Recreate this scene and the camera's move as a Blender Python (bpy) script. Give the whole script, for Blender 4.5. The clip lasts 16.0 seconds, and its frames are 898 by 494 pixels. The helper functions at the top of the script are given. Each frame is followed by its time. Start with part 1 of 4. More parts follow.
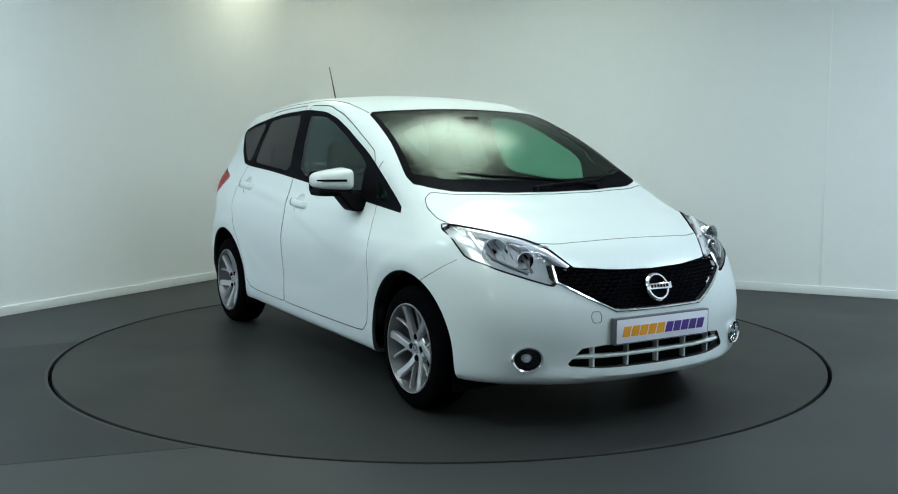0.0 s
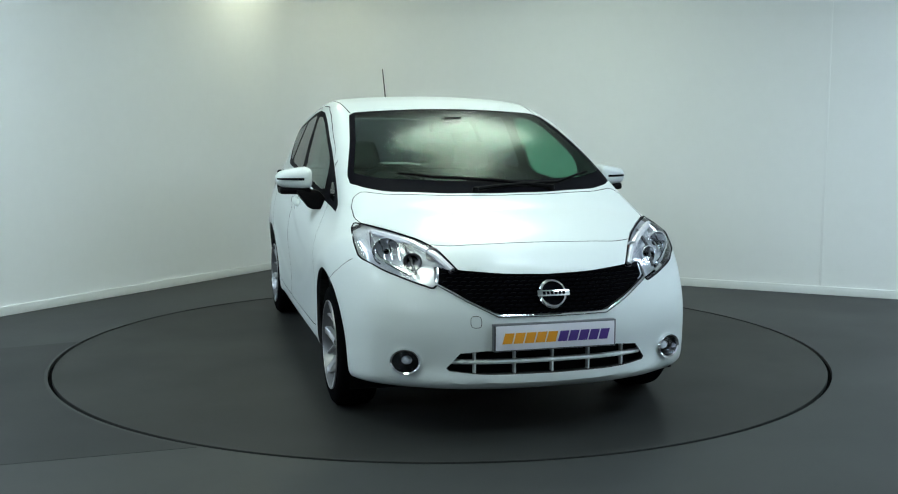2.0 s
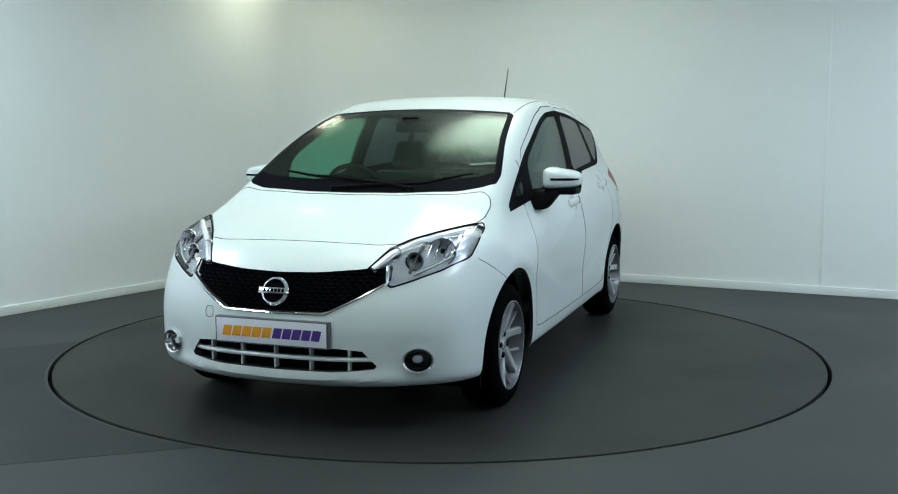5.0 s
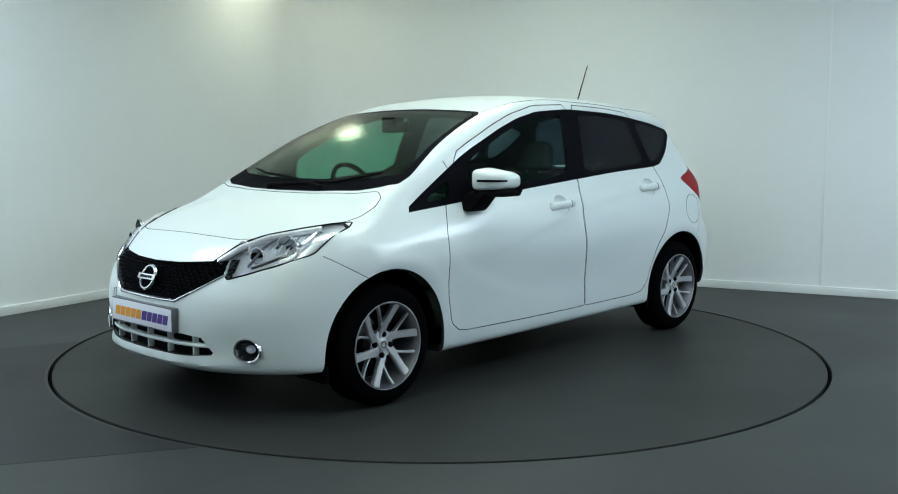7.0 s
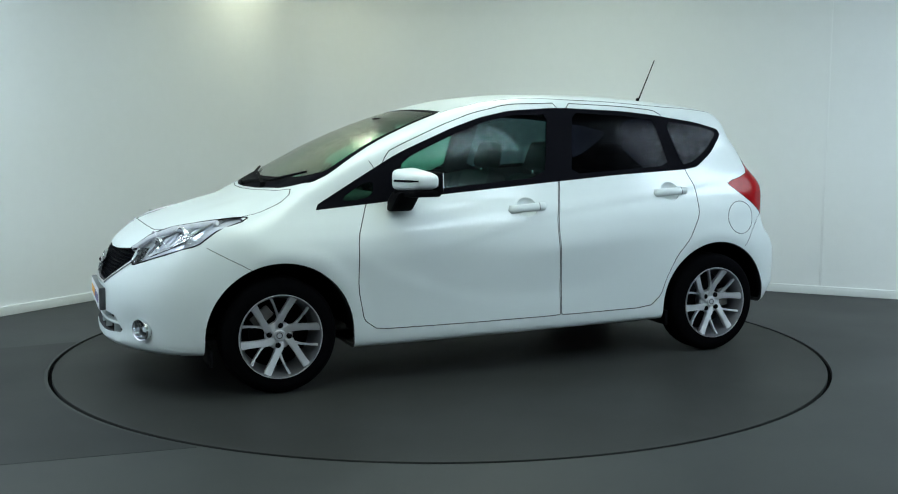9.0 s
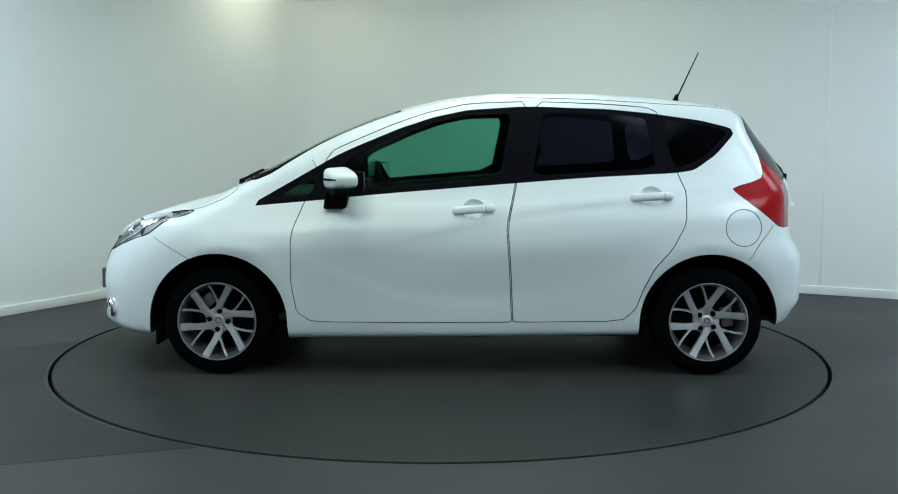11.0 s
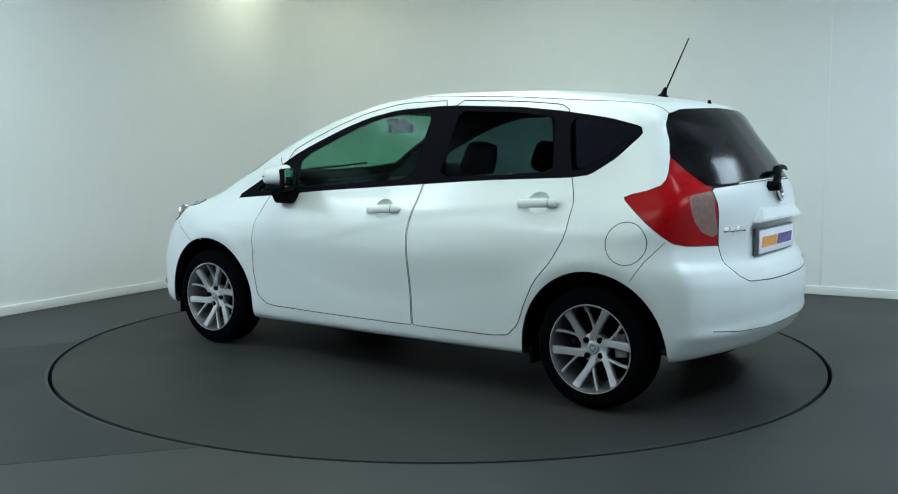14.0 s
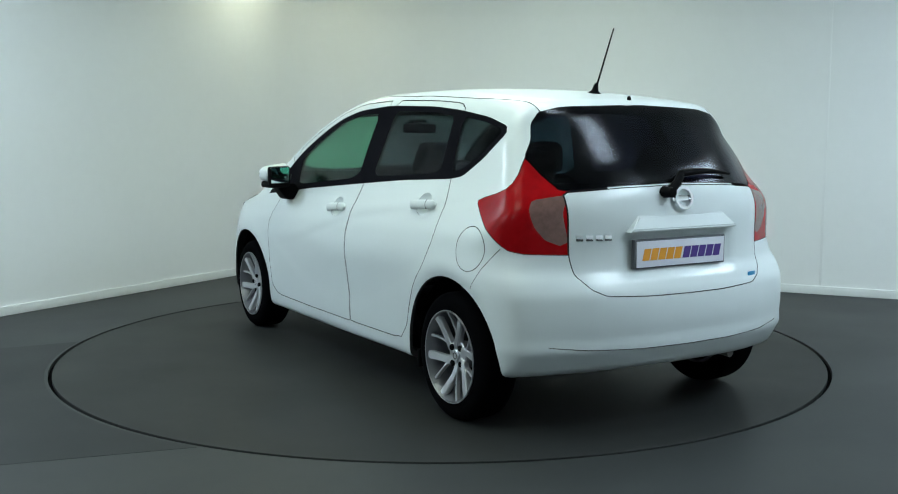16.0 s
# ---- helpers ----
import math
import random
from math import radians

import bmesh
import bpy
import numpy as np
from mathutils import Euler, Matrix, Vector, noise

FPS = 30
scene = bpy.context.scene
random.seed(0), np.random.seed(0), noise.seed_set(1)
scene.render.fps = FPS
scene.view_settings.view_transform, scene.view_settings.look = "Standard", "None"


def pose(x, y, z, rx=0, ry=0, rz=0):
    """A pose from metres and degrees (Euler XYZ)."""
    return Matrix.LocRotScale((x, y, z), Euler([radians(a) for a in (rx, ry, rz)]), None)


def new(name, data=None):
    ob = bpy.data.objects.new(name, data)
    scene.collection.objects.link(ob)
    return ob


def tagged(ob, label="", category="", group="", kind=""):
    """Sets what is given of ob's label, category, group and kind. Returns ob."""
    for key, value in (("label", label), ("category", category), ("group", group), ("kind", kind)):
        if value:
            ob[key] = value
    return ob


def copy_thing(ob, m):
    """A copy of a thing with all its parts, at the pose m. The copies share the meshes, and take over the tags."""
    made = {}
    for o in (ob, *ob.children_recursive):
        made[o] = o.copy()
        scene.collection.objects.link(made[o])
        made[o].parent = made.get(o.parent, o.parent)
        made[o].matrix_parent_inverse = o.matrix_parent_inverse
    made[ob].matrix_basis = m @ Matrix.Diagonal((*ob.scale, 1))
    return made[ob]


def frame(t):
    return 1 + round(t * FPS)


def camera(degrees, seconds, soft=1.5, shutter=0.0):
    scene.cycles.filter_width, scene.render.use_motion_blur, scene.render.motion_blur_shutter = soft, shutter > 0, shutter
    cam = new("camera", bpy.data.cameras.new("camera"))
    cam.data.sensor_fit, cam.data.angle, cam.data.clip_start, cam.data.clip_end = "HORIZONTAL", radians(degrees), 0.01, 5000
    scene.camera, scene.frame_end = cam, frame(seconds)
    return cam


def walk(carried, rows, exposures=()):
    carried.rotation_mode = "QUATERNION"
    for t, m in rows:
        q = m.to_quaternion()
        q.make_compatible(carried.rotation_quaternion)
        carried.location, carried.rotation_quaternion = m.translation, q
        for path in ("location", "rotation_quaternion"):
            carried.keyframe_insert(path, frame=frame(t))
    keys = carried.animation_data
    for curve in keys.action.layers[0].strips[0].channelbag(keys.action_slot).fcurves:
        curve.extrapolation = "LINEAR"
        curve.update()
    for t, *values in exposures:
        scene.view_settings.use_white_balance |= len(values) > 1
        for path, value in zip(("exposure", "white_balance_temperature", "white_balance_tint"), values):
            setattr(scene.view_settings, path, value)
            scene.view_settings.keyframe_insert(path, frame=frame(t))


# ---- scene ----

# ---------------------------------------------------------------- camera
cam = camera(48.635, 16.0, soft=1.1)
EYE = pose(0, -5.969, 1.260, 90 - 6.312, 0, -0.47)
walk(cam, [(0, EYE), (16, EYE)])

# ---------------------------------------------------------------- world and exposure
world = bpy.data.worlds.new("world")
world.use_nodes = True
world.node_tree.nodes["Background"].inputs[0].default_value = (0.02, 0.02, 0.022, 1)
scene.world = world
scene.view_settings.exposure = 0.0


# ---------------------------------------------------------------- materials
def material(name, color, rough=0.5, metal=0.0, coat=0.0, noise_scale=0.0, amount=0.0, bump=0.0, bump_scale=60.0,
             emit=None, strength=0.0, fine=0.0, spec=0.5):
    m = bpy.data.materials.new(name)
    m.use_nodes = True
    nt = m.node_tree
    b = nt.nodes["Principled BSDF"]
    b.inputs["Base Color"].default_value = (*color, 1)
    b.inputs["Roughness"].default_value = rough
    b.inputs["Metallic"].default_value = metal
    b.inputs["Coat Weight"].default_value = coat
    b.inputs["Coat Roughness"].default_value = 0.12
    b.inputs["Specular IOR Level"].default_value = spec
    if emit:
        b.inputs["Emission Color"].default_value = (*emit, 1)
        b.inputs["Emission Strength"].default_value = strength
    tc = nt.nodes.new("ShaderNodeTexCoord")
    if amount:
        n1 = nt.nodes.new("ShaderNodeTexNoise")
        n1.inputs["Scale"].default_value = noise_scale
        n1.inputs["Detail"].default_value = 5
        nt.links.new(tc.outputs["Object"], n1.inputs["Vector"])
        n2 = nt.nodes.new("ShaderNodeTexNoise")
        n2.inputs["Scale"].default_value = noise_scale * 23
        n2.inputs["Detail"].default_value = 3
        nt.links.new(tc.outputs["Object"], n2.inputs["Vector"])
        mix = nt.nodes.new("ShaderNodeMath")
        mix.operation = "MULTIPLY_ADD"
        mix.inputs[1].default_value = 0.4
        nt.links.new(n2.outputs["Fac"], mix.inputs[0])
        nt.links.new(n1.outputs["Fac"], mix.inputs[2])
        ramp = nt.nodes.new("ShaderNodeMapRange")
        ramp.inputs[1].default_value, ramp.inputs[2].default_value = 0.4, 1.0
        ramp.inputs[3].default_value, ramp.inputs[4].default_value = 1 - amount, 1 + amount
        nt.links.new(mix.outputs[0], ramp.inputs[0])
        mul = nt.nodes.new("ShaderNodeVectorMath")
        mul.operation = "MULTIPLY"
        mul.inputs[0].default_value = color
        nt.links.new(ramp.outputs[0], mul.inputs[1])
        nt.links.new(mul.outputs[0], b.inputs["Base Color"])
        rr = nt.nodes.new("ShaderNodeMapRange")
        rr.inputs[1].default_value, rr.inputs[2].default_value = 0.3, 0.7
        rr.inputs[3].default_value, rr.inputs[4].default_value = rough * 0.88, min(1, rough * 1.12)
        nt.links.new(n1.outputs["Fac"], rr.inputs[0])
        nt.links.new(rr.outputs[0], b.inputs["Roughness"])
    if bump:
        n3 = nt.nodes.new("ShaderNodeTexNoise")
        n3.inputs["Scale"].default_value = bump_scale
        n3.inputs["Detail"].default_value = 4
        nt.links.new(tc.outputs["Object"], n3.inputs["Vector"])
        bp = nt.nodes.new("ShaderNodeBump")
        bp.inputs["Strength"].default_value = bump
        bp.inputs["Distance"].default_value = 0.01
        nt.links.new(n3.outputs["Fac"], bp.inputs["Height"])
        nt.links.new(bp.outputs[0], b.inputs["Normal"])
    return m


def glass(name, tint, rough=0.02, gloss=0.03):
    m = bpy.data.materials.new(name)
    m.use_nodes = True
    nt = m.node_tree
    nt.nodes.clear()
    out = nt.nodes.new("ShaderNodeOutputMaterial")
    tr = nt.nodes.new("ShaderNodeBsdfTransparent")
    tr.inputs[0].default_value = (*tint, 1)
    gl = nt.nodes.new("ShaderNodeBsdfGlossy")
    gl.inputs["Roughness"].default_value = rough
    lw = nt.nodes.new("ShaderNodeLayerWeight")
    lw.inputs[0].default_value = 0.5
    pw = nt.nodes.new("ShaderNodeMath")
    pw.operation, pw.inputs[1].default_value = "POWER", 5.0
    nt.links.new(lw.outputs["Facing"], pw.inputs[0])
    fr = nt.nodes.new("ShaderNodeMath")
    fr.operation, fr.inputs[1].default_value, fr.inputs[2].default_value = "MULTIPLY_ADD", 0.85, gloss
    nt.links.new(pw.outputs[0], fr.inputs[0])
    mx = nt.nodes.new("ShaderNodeMixShader")
    nt.links.new(fr.outputs[0], mx.inputs[0])
    nt.links.new(tr.outputs[0], mx.inputs[1])
    nt.links.new(gl.outputs[0], mx.inputs[2])
    nt.links.new(mx.outputs[0], out.inputs[0])
    return m


M_WALL = material("painted_wall", (0.83, 0.845, 0.83), 0.75, noise_scale=0.6, amount=0.025, bump=0.05, bump_scale=180)
# for the unseen south wall only: dark so that less light bounces back
M_DARKWALL = material("fill_cut_wall", (0.16, 0.165, 0.17), 0.75, noise_scale=0.6, amount=0.05, bump=0.05, bump_scale=180)
M_CEIL = material("ceiling_paint", (0.75, 0.76, 0.74), 0.85, noise_scale=0.7, amount=0.02)
M_SKIRT = material("skirting_paint", (0.80, 0.82, 0.80), 0.45, noise_scale=1.5, amount=0.03)
M_FLOOR = material("grey_vinyl", (0.030, 0.0322, 0.0325), 0.50, spec=0.25, noise_scale=0.7, amount=0.10, bump=0.04, bump_scale=140)
# darker copy of the floor vinyl, with a shadow put into its colour
M_FLOOR_SHADE = material("shaded_vinyl", (0.0165, 0.018, 0.0187), 0.50, spec=0.2, noise_scale=0.8, amount=0.10, bump=0.04, bump_scale=140)
M_TABLE = material("turntable_vinyl", (0.0245, 0.0256, 0.0248), 0.48, spec=0.10, noise_scale=0.9, amount=0.10, bump=0.03, bump_scale=140)
M_GAP = material("gap_rubber", (0.004, 0.004, 0.004), 0.9, spec=0.0)
M_PAINT = material("pearl_white_paint", (0.64, 0.69, 0.685), 0.40, coat=0.4, noise_scale=2.0, amount=0.010)
M_BLACK = material("gloss_black_trim", (0.004, 0.004, 0.006), 0.60, spec=0.02, noise_scale=6, amount=0.08)
M_PLASTIC = material("black_plastic", (0.003, 0.003, 0.0035), 0.55, spec=0.04, noise_scale=8, amount=0.12, bump=0.05, bump_scale=300)
M_TRIM = material("dark_interior", (0.022, 0.022, 0.024), 0.75, noise_scale=5, amount=0.15)
M_FABRIC = material("seat_fabric", (0.016, 0.016, 0.018), 0.9, noise_scale=20, amount=0.2, bump=0.2, bump_scale=500)
M_HEADLINE = material("grey_headlining", (0.32, 0.33, 0.32), 0.9, noise_scale=9, amount=0.06)
M_TYRE = material("tyre_rubber", (0.0025, 0.0025, 0.003), 0.85, spec=0.01, noise_scale=12, amount=0.2, bump=0.1, bump_scale=200)
M_ALLOY = material("silver_alloy", (0.66, 0.665, 0.69), 0.34, metal=0.75, noise_scale=8, amount=0.05)
# the spokes' silver made darker: shade inside the rim is put into the colour
M_BARREL = material("rim_barrel_shaded", (0.24, 0.243, 0.26), 0.36, metal=0.8, noise_scale=8, amount=0.08)
M_ALLOY2 = material("dark_alloy", (0.10, 0.10, 0.11), 0.45, metal=0.7, noise_scale=8, amount=0.1)
M_CHROME = material("chrome", (0.80, 0.81, 0.83), 0.10, metal=1.0, noise_scale=10, amount=0.03)
M_REFLECTOR = material("lamp_reflector", (0.74, 0.75, 0.80), 0.20, metal=0.35, noise_scale=30, amount=0.12)
M_RED = material("red_lens", (0.30, 0.003, 0.005), 0.22, coat=0.0, spec=0.12, noise_scale=25, amount=0.15)
M_SMOKE = material("clear_lamp_insert", (0.17, 0.095, 0.08), 0.22, coat=0.1, noise_scale=40, amount=0.2)
M_AMBER = material("amber_lens", (0.60, 0.22, 0.10), 0.2, noise_scale=40, amount=0.2)
M_PLATE = material("plate_white", (0.72, 0.72, 0.78), 0.35, noise_scale=9, amount=0.03)
M_PLATE_EDGE = material("plate_frame_grey", (0.13, 0.135, 0.15), 0.35, metal=0.5, noise_scale=9, amount=0.05)
M_ORANGE = material("orange_print", (0.80, 0.33, 0.02), 0.4)
M_PURPLE = material("purple_print", (0.07, 0.03, 0.22), 0.4)
M_BLUE = material("blue_badge", (0.02, 0.22, 0.42), 0.3)
M_MIRROR = material("mirror_glass", (0.75, 0.85, 0.82), 0.02, metal=1.0)
M_STEEL = material("brake_steel", (0.22, 0.21, 0.20), 0.45, metal=0.9, noise_scale=15, amount=0.15)
M_GLASS = glass("clear_glass", (0.54, 0.77, 0.70), 0.14, 0.008)
M_SCREEN = glass("windscreen_glass", (0.68, 0.85, 0.75), 0.20, 0.013)
M_PRIVACY = glass("privacy_glass", (0.32, 0.33, 0.38), 0.14, 0.004)
M_REAR = glass("rear_privacy_glass", (0.20, 0.21, 0.28), 0.17, 0.026)
M_LENS = glass("clear_lens", (0.95, 0.96, 0.97), 0.03)


def emitter(name, color, strength):
    return material(name, (0.8, 0.8, 0.8), 0.6, emit=color, strength=strength)


# ---------------------------------------------------------------- mesh helpers
def mesh_of(name, bm, mats):
    me = bpy.data.meshes.new(name)
    bmesh.ops.recalc_face_normals(bm, faces=bm.faces[:])
    bm.to_mesh(me)
    bm.free()
    for m in (mats if isinstance(mats, (list, tuple)) else [mats]):
        me.materials.append(m)
    return me


def smooth(me, angle=35):
    me.shade_smooth()
    me.set_sharp_from_angle(angle=radians(angle))
    return me


def part(name, bm, mat, parent, label="", angle=35):
    """Links a bmesh, or a finished mesh, as one mesh object under a thing or a part."""
    if isinstance(bm, bmesh.types.BMesh):
        me = mesh_of(name, bm, mat)
    else:
        me = bm
        me.name = name
        if mat is not None:
            me.materials.clear()
            me.materials.append(mat)
    smooth(me, angle)
    ob = new(name, me)
    ob.parent = parent
    if label:
        ob["label"] = label
    return ob


def box(x0, x1, y0, y1, z0, z1, bevel=0.0, seg=2, bm=None, m=None):
    b = bmesh.new()
    r = bmesh.ops.create_cube(b, size=1)
    for v in r["verts"]:
        v.co = Vector(((x0 + x1) / 2 + v.co.x * (x1 - x0), (y0 + y1) / 2 + v.co.y * (y1 - y0), (z0 + z1) / 2 + v.co.z * (z1 - z0)))
    if bevel:
        bmesh.ops.bevel(b, geom=b.edges[:], offset=bevel, segments=seg, affect="EDGES", profile=0.6)
    if m:
        bmesh.ops.transform(b, matrix=m, verts=b.verts[:])
    return merge(bm, b)


def merge(bm, b):
    if bm is None:
        return b
    tmp = bpy.data.meshes.new("tmp")
    b.to_mesh(tmp)
    b.free()
    bm.from_mesh(tmp)
    bpy.data.meshes.remove(tmp)
    return bm


def lathe(profile, seg=48, closed=False, m=None, bm=None):
    """Turns (radius, along) pairs about the y axis."""
    b = bmesh.new()
    rings = []
    for r, a in profile:
        rings.append([b.verts.new((r * math.cos(2 * math.pi * i / seg), a, r * math.sin(2 * math.pi * i / seg))) for i in range(seg)])
    pairs = list(zip(rings, rings[1:])) + ([(rings[-1], rings[0])] if closed else [])
    for p, q in pairs:
        for i in range(seg):
            j = (i + 1) % seg
            b.faces.new((p[i], p[j], q[j], q[i]))
    if not closed:
        for ring in (rings[0], rings[-1]):
            b.faces.new(ring)
    if m:
        bmesh.ops.transform(b, matrix=m, verts=b.verts[:])
    return merge(bm, b)


def tube(points, radius, seg=8, bm=None, taper=None):
    b = bmesh.new()
    pts = [Vector(p) for p in points]
    rings = []
    for i, p in enumerate(pts):
        d = (pts[min(i + 1, len(pts) - 1)] - pts[max(i - 1, 0)]).normalized()
        a = d.orthogonal().normalized() if i == 0 else (rings[-1][1] - d * rings[-1][1].dot(d)).normalized()
        c = d.cross(a)
        r = radius if taper is None else radius + (taper - radius) * i / (len(pts) - 1)
        rings.append(([b.verts.new(p + r * (a * math.cos(2 * math.pi * k / seg) + c * math.sin(2 * math.pi * k / seg))) for k in range(seg)], a))
    for (p, _), (q, _) in zip(rings, rings[1:]):
        for k in range(seg):
            j = (k + 1) % seg
            b.faces.new((p[k], p[j], q[j], q[k]))
    b.faces.new(rings[0][0])
    b.faces.new(rings[-1][0])
    return merge(bm, b)


def plate_of(poly, axis, a, b_, bevel=0.0, bm=None, m=None):
    """A plate of an outline, extruded along an axis from a to b_."""
    b = bmesh.new()

    def at(p, v):
        return {"x": (v, p[0], p[1]), "y": (p[0], v, p[1]), "z": (p[0], p[1], v)}[axis]
    lo = [b.verts.new(at(p, a)) for p in poly]
    hi = [b.verts.new(at(p, b_)) for p in poly]
    b.faces.new(lo)
    top = b.faces.new(hi)
    n = len(poly)
    for i in range(n):
        b.faces.new((lo[i], lo[(i + 1) % n], hi[(i + 1) % n], hi[i]))
    bmesh.ops.recalc_face_normals(b, faces=b.faces[:])
    if bevel:
        bmesh.ops.bevel(b, geom=list(top.edges), offset=bevel, segments=2, affect="EDGES")
    if m:
        bmesh.ops.transform(b, matrix=m, verts=b.verts[:])
    return merge(bm, b)


def rounded(poly, times=2, ratio=0.18):
    for _ in range(times):
        out = []
        for p, q in zip(poly, poly[1:] + poly[:1]):
            out.append((p[0] + (q[0] - p[0]) * ratio, p[1] + (q[1] - p[1]) * ratio))
            out.append((q[0] + (p[0] - q[0]) * ratio, q[1] + (p[1] - q[1]) * ratio))
        poly = out
    return poly


def inset(poly, d):
    """The outline moved inwards by d."""
    area = sum(p[0] * q[1] - q[0] * p[1] for p, q in zip(poly, poly[1:] + poly[:1]))
    s = 1 if area > 0 else -1
    out = []
    n = len(poly)
    for i in range(n):
        p, c, q = Vector(poly[i - 1]), Vector(poly[i]), Vector(poly[(i + 1) % n])
        e, f = (c - p).normalized(), (q - c).normalized()
        nrm = Vector((-(e.y + f.y), e.x + f.x)) * s
        nrm.normalize()
        k = max(0.5, math.sqrt(max(0.01, (1 + e.dot(f)) / 2)))
        out.append(tuple(c + nrm * (d / k)))
    return out


def flipped(bm):
    b = bm.copy()
    for v in b.verts:
        v.co.y = -v.co.y
    bmesh.ops.reverse_faces(b, faces=b.faces[:])
    return b


def mirrored(me):
    b = bmesh.new()
    b.from_mesh(me)
    for v in b.verts:
        v.co.y = -v.co.y
    bmesh.ops.reverse_faces(b, faces=b.faces[:])
    out = me.copy()
    b.to_mesh(out)
    b.free()
    return out


def carve(me, cutter, op):
    """A new mesh: me with the cutter (a bmesh) taken away or kept. A cut that fails is tried again a hair's breadth away."""
    cm = mesh_of("cutter", cutter, M_TRIM)
    a, c = new("carved", me.copy()), new("cutter", cm)
    mod = a.modifiers.new("cut", "BOOLEAN")
    mod.object, mod.operation, mod.solver = c, op, "EXACT"
    for k in range(8):
        c.location = (0.0006 * k, 0.0004 * k, -0.0005 * k)
        bpy.context.view_layer.update()
        deps = bpy.context.evaluated_depsgraph_get()
        out = bpy.data.meshes.new_from_object(a.evaluated_get(deps))
        if op == "INTERSECT" and len(out.polygons) == 0:
            continue
        if op == "INTERSECT" or len(me.polygons) < 8000 or len(out.polygons) > 0.6 * len(me.polygons):
            break
    old = a.data
    bpy.data.objects.remove(a)
    bpy.data.objects.remove(c)
    bpy.data.meshes.remove(cm)
    bpy.data.meshes.remove(old)
    return out


# ---------------------------------------------------------------- the room
CORNER = Vector((-1.283, 4.076, 0))
E1 = Vector((0.897, -0.443, 0)).normalized()
E2 = Vector((-0.510, -0.860, 0)).normalized()
ROOM = Matrix(((E1.x, E2.x, 0, CORNER.x), (E1.y, E2.y, 0, CORNER.y), (0, 0, 1, 0), (0, 0, 0, 1)))
# the ceiling lights hang on a square grid of their own
GRID = Matrix(((.890, -.456, 0, -1.62), (-.456, -.890, 0, 4.33), (0, 0, 1, 0), (0, 0, 0, 1)))
COVE = 0.50
LX, LY, HT = 9.0, 12.5, 3.05


def setting(name, bm, mat, label, angle=35):
    ob = new(name, smooth(mesh_of(name, bm, mat), angle))
    tagged(ob, label, name.split("_")[0], kind="structure")
    return ob


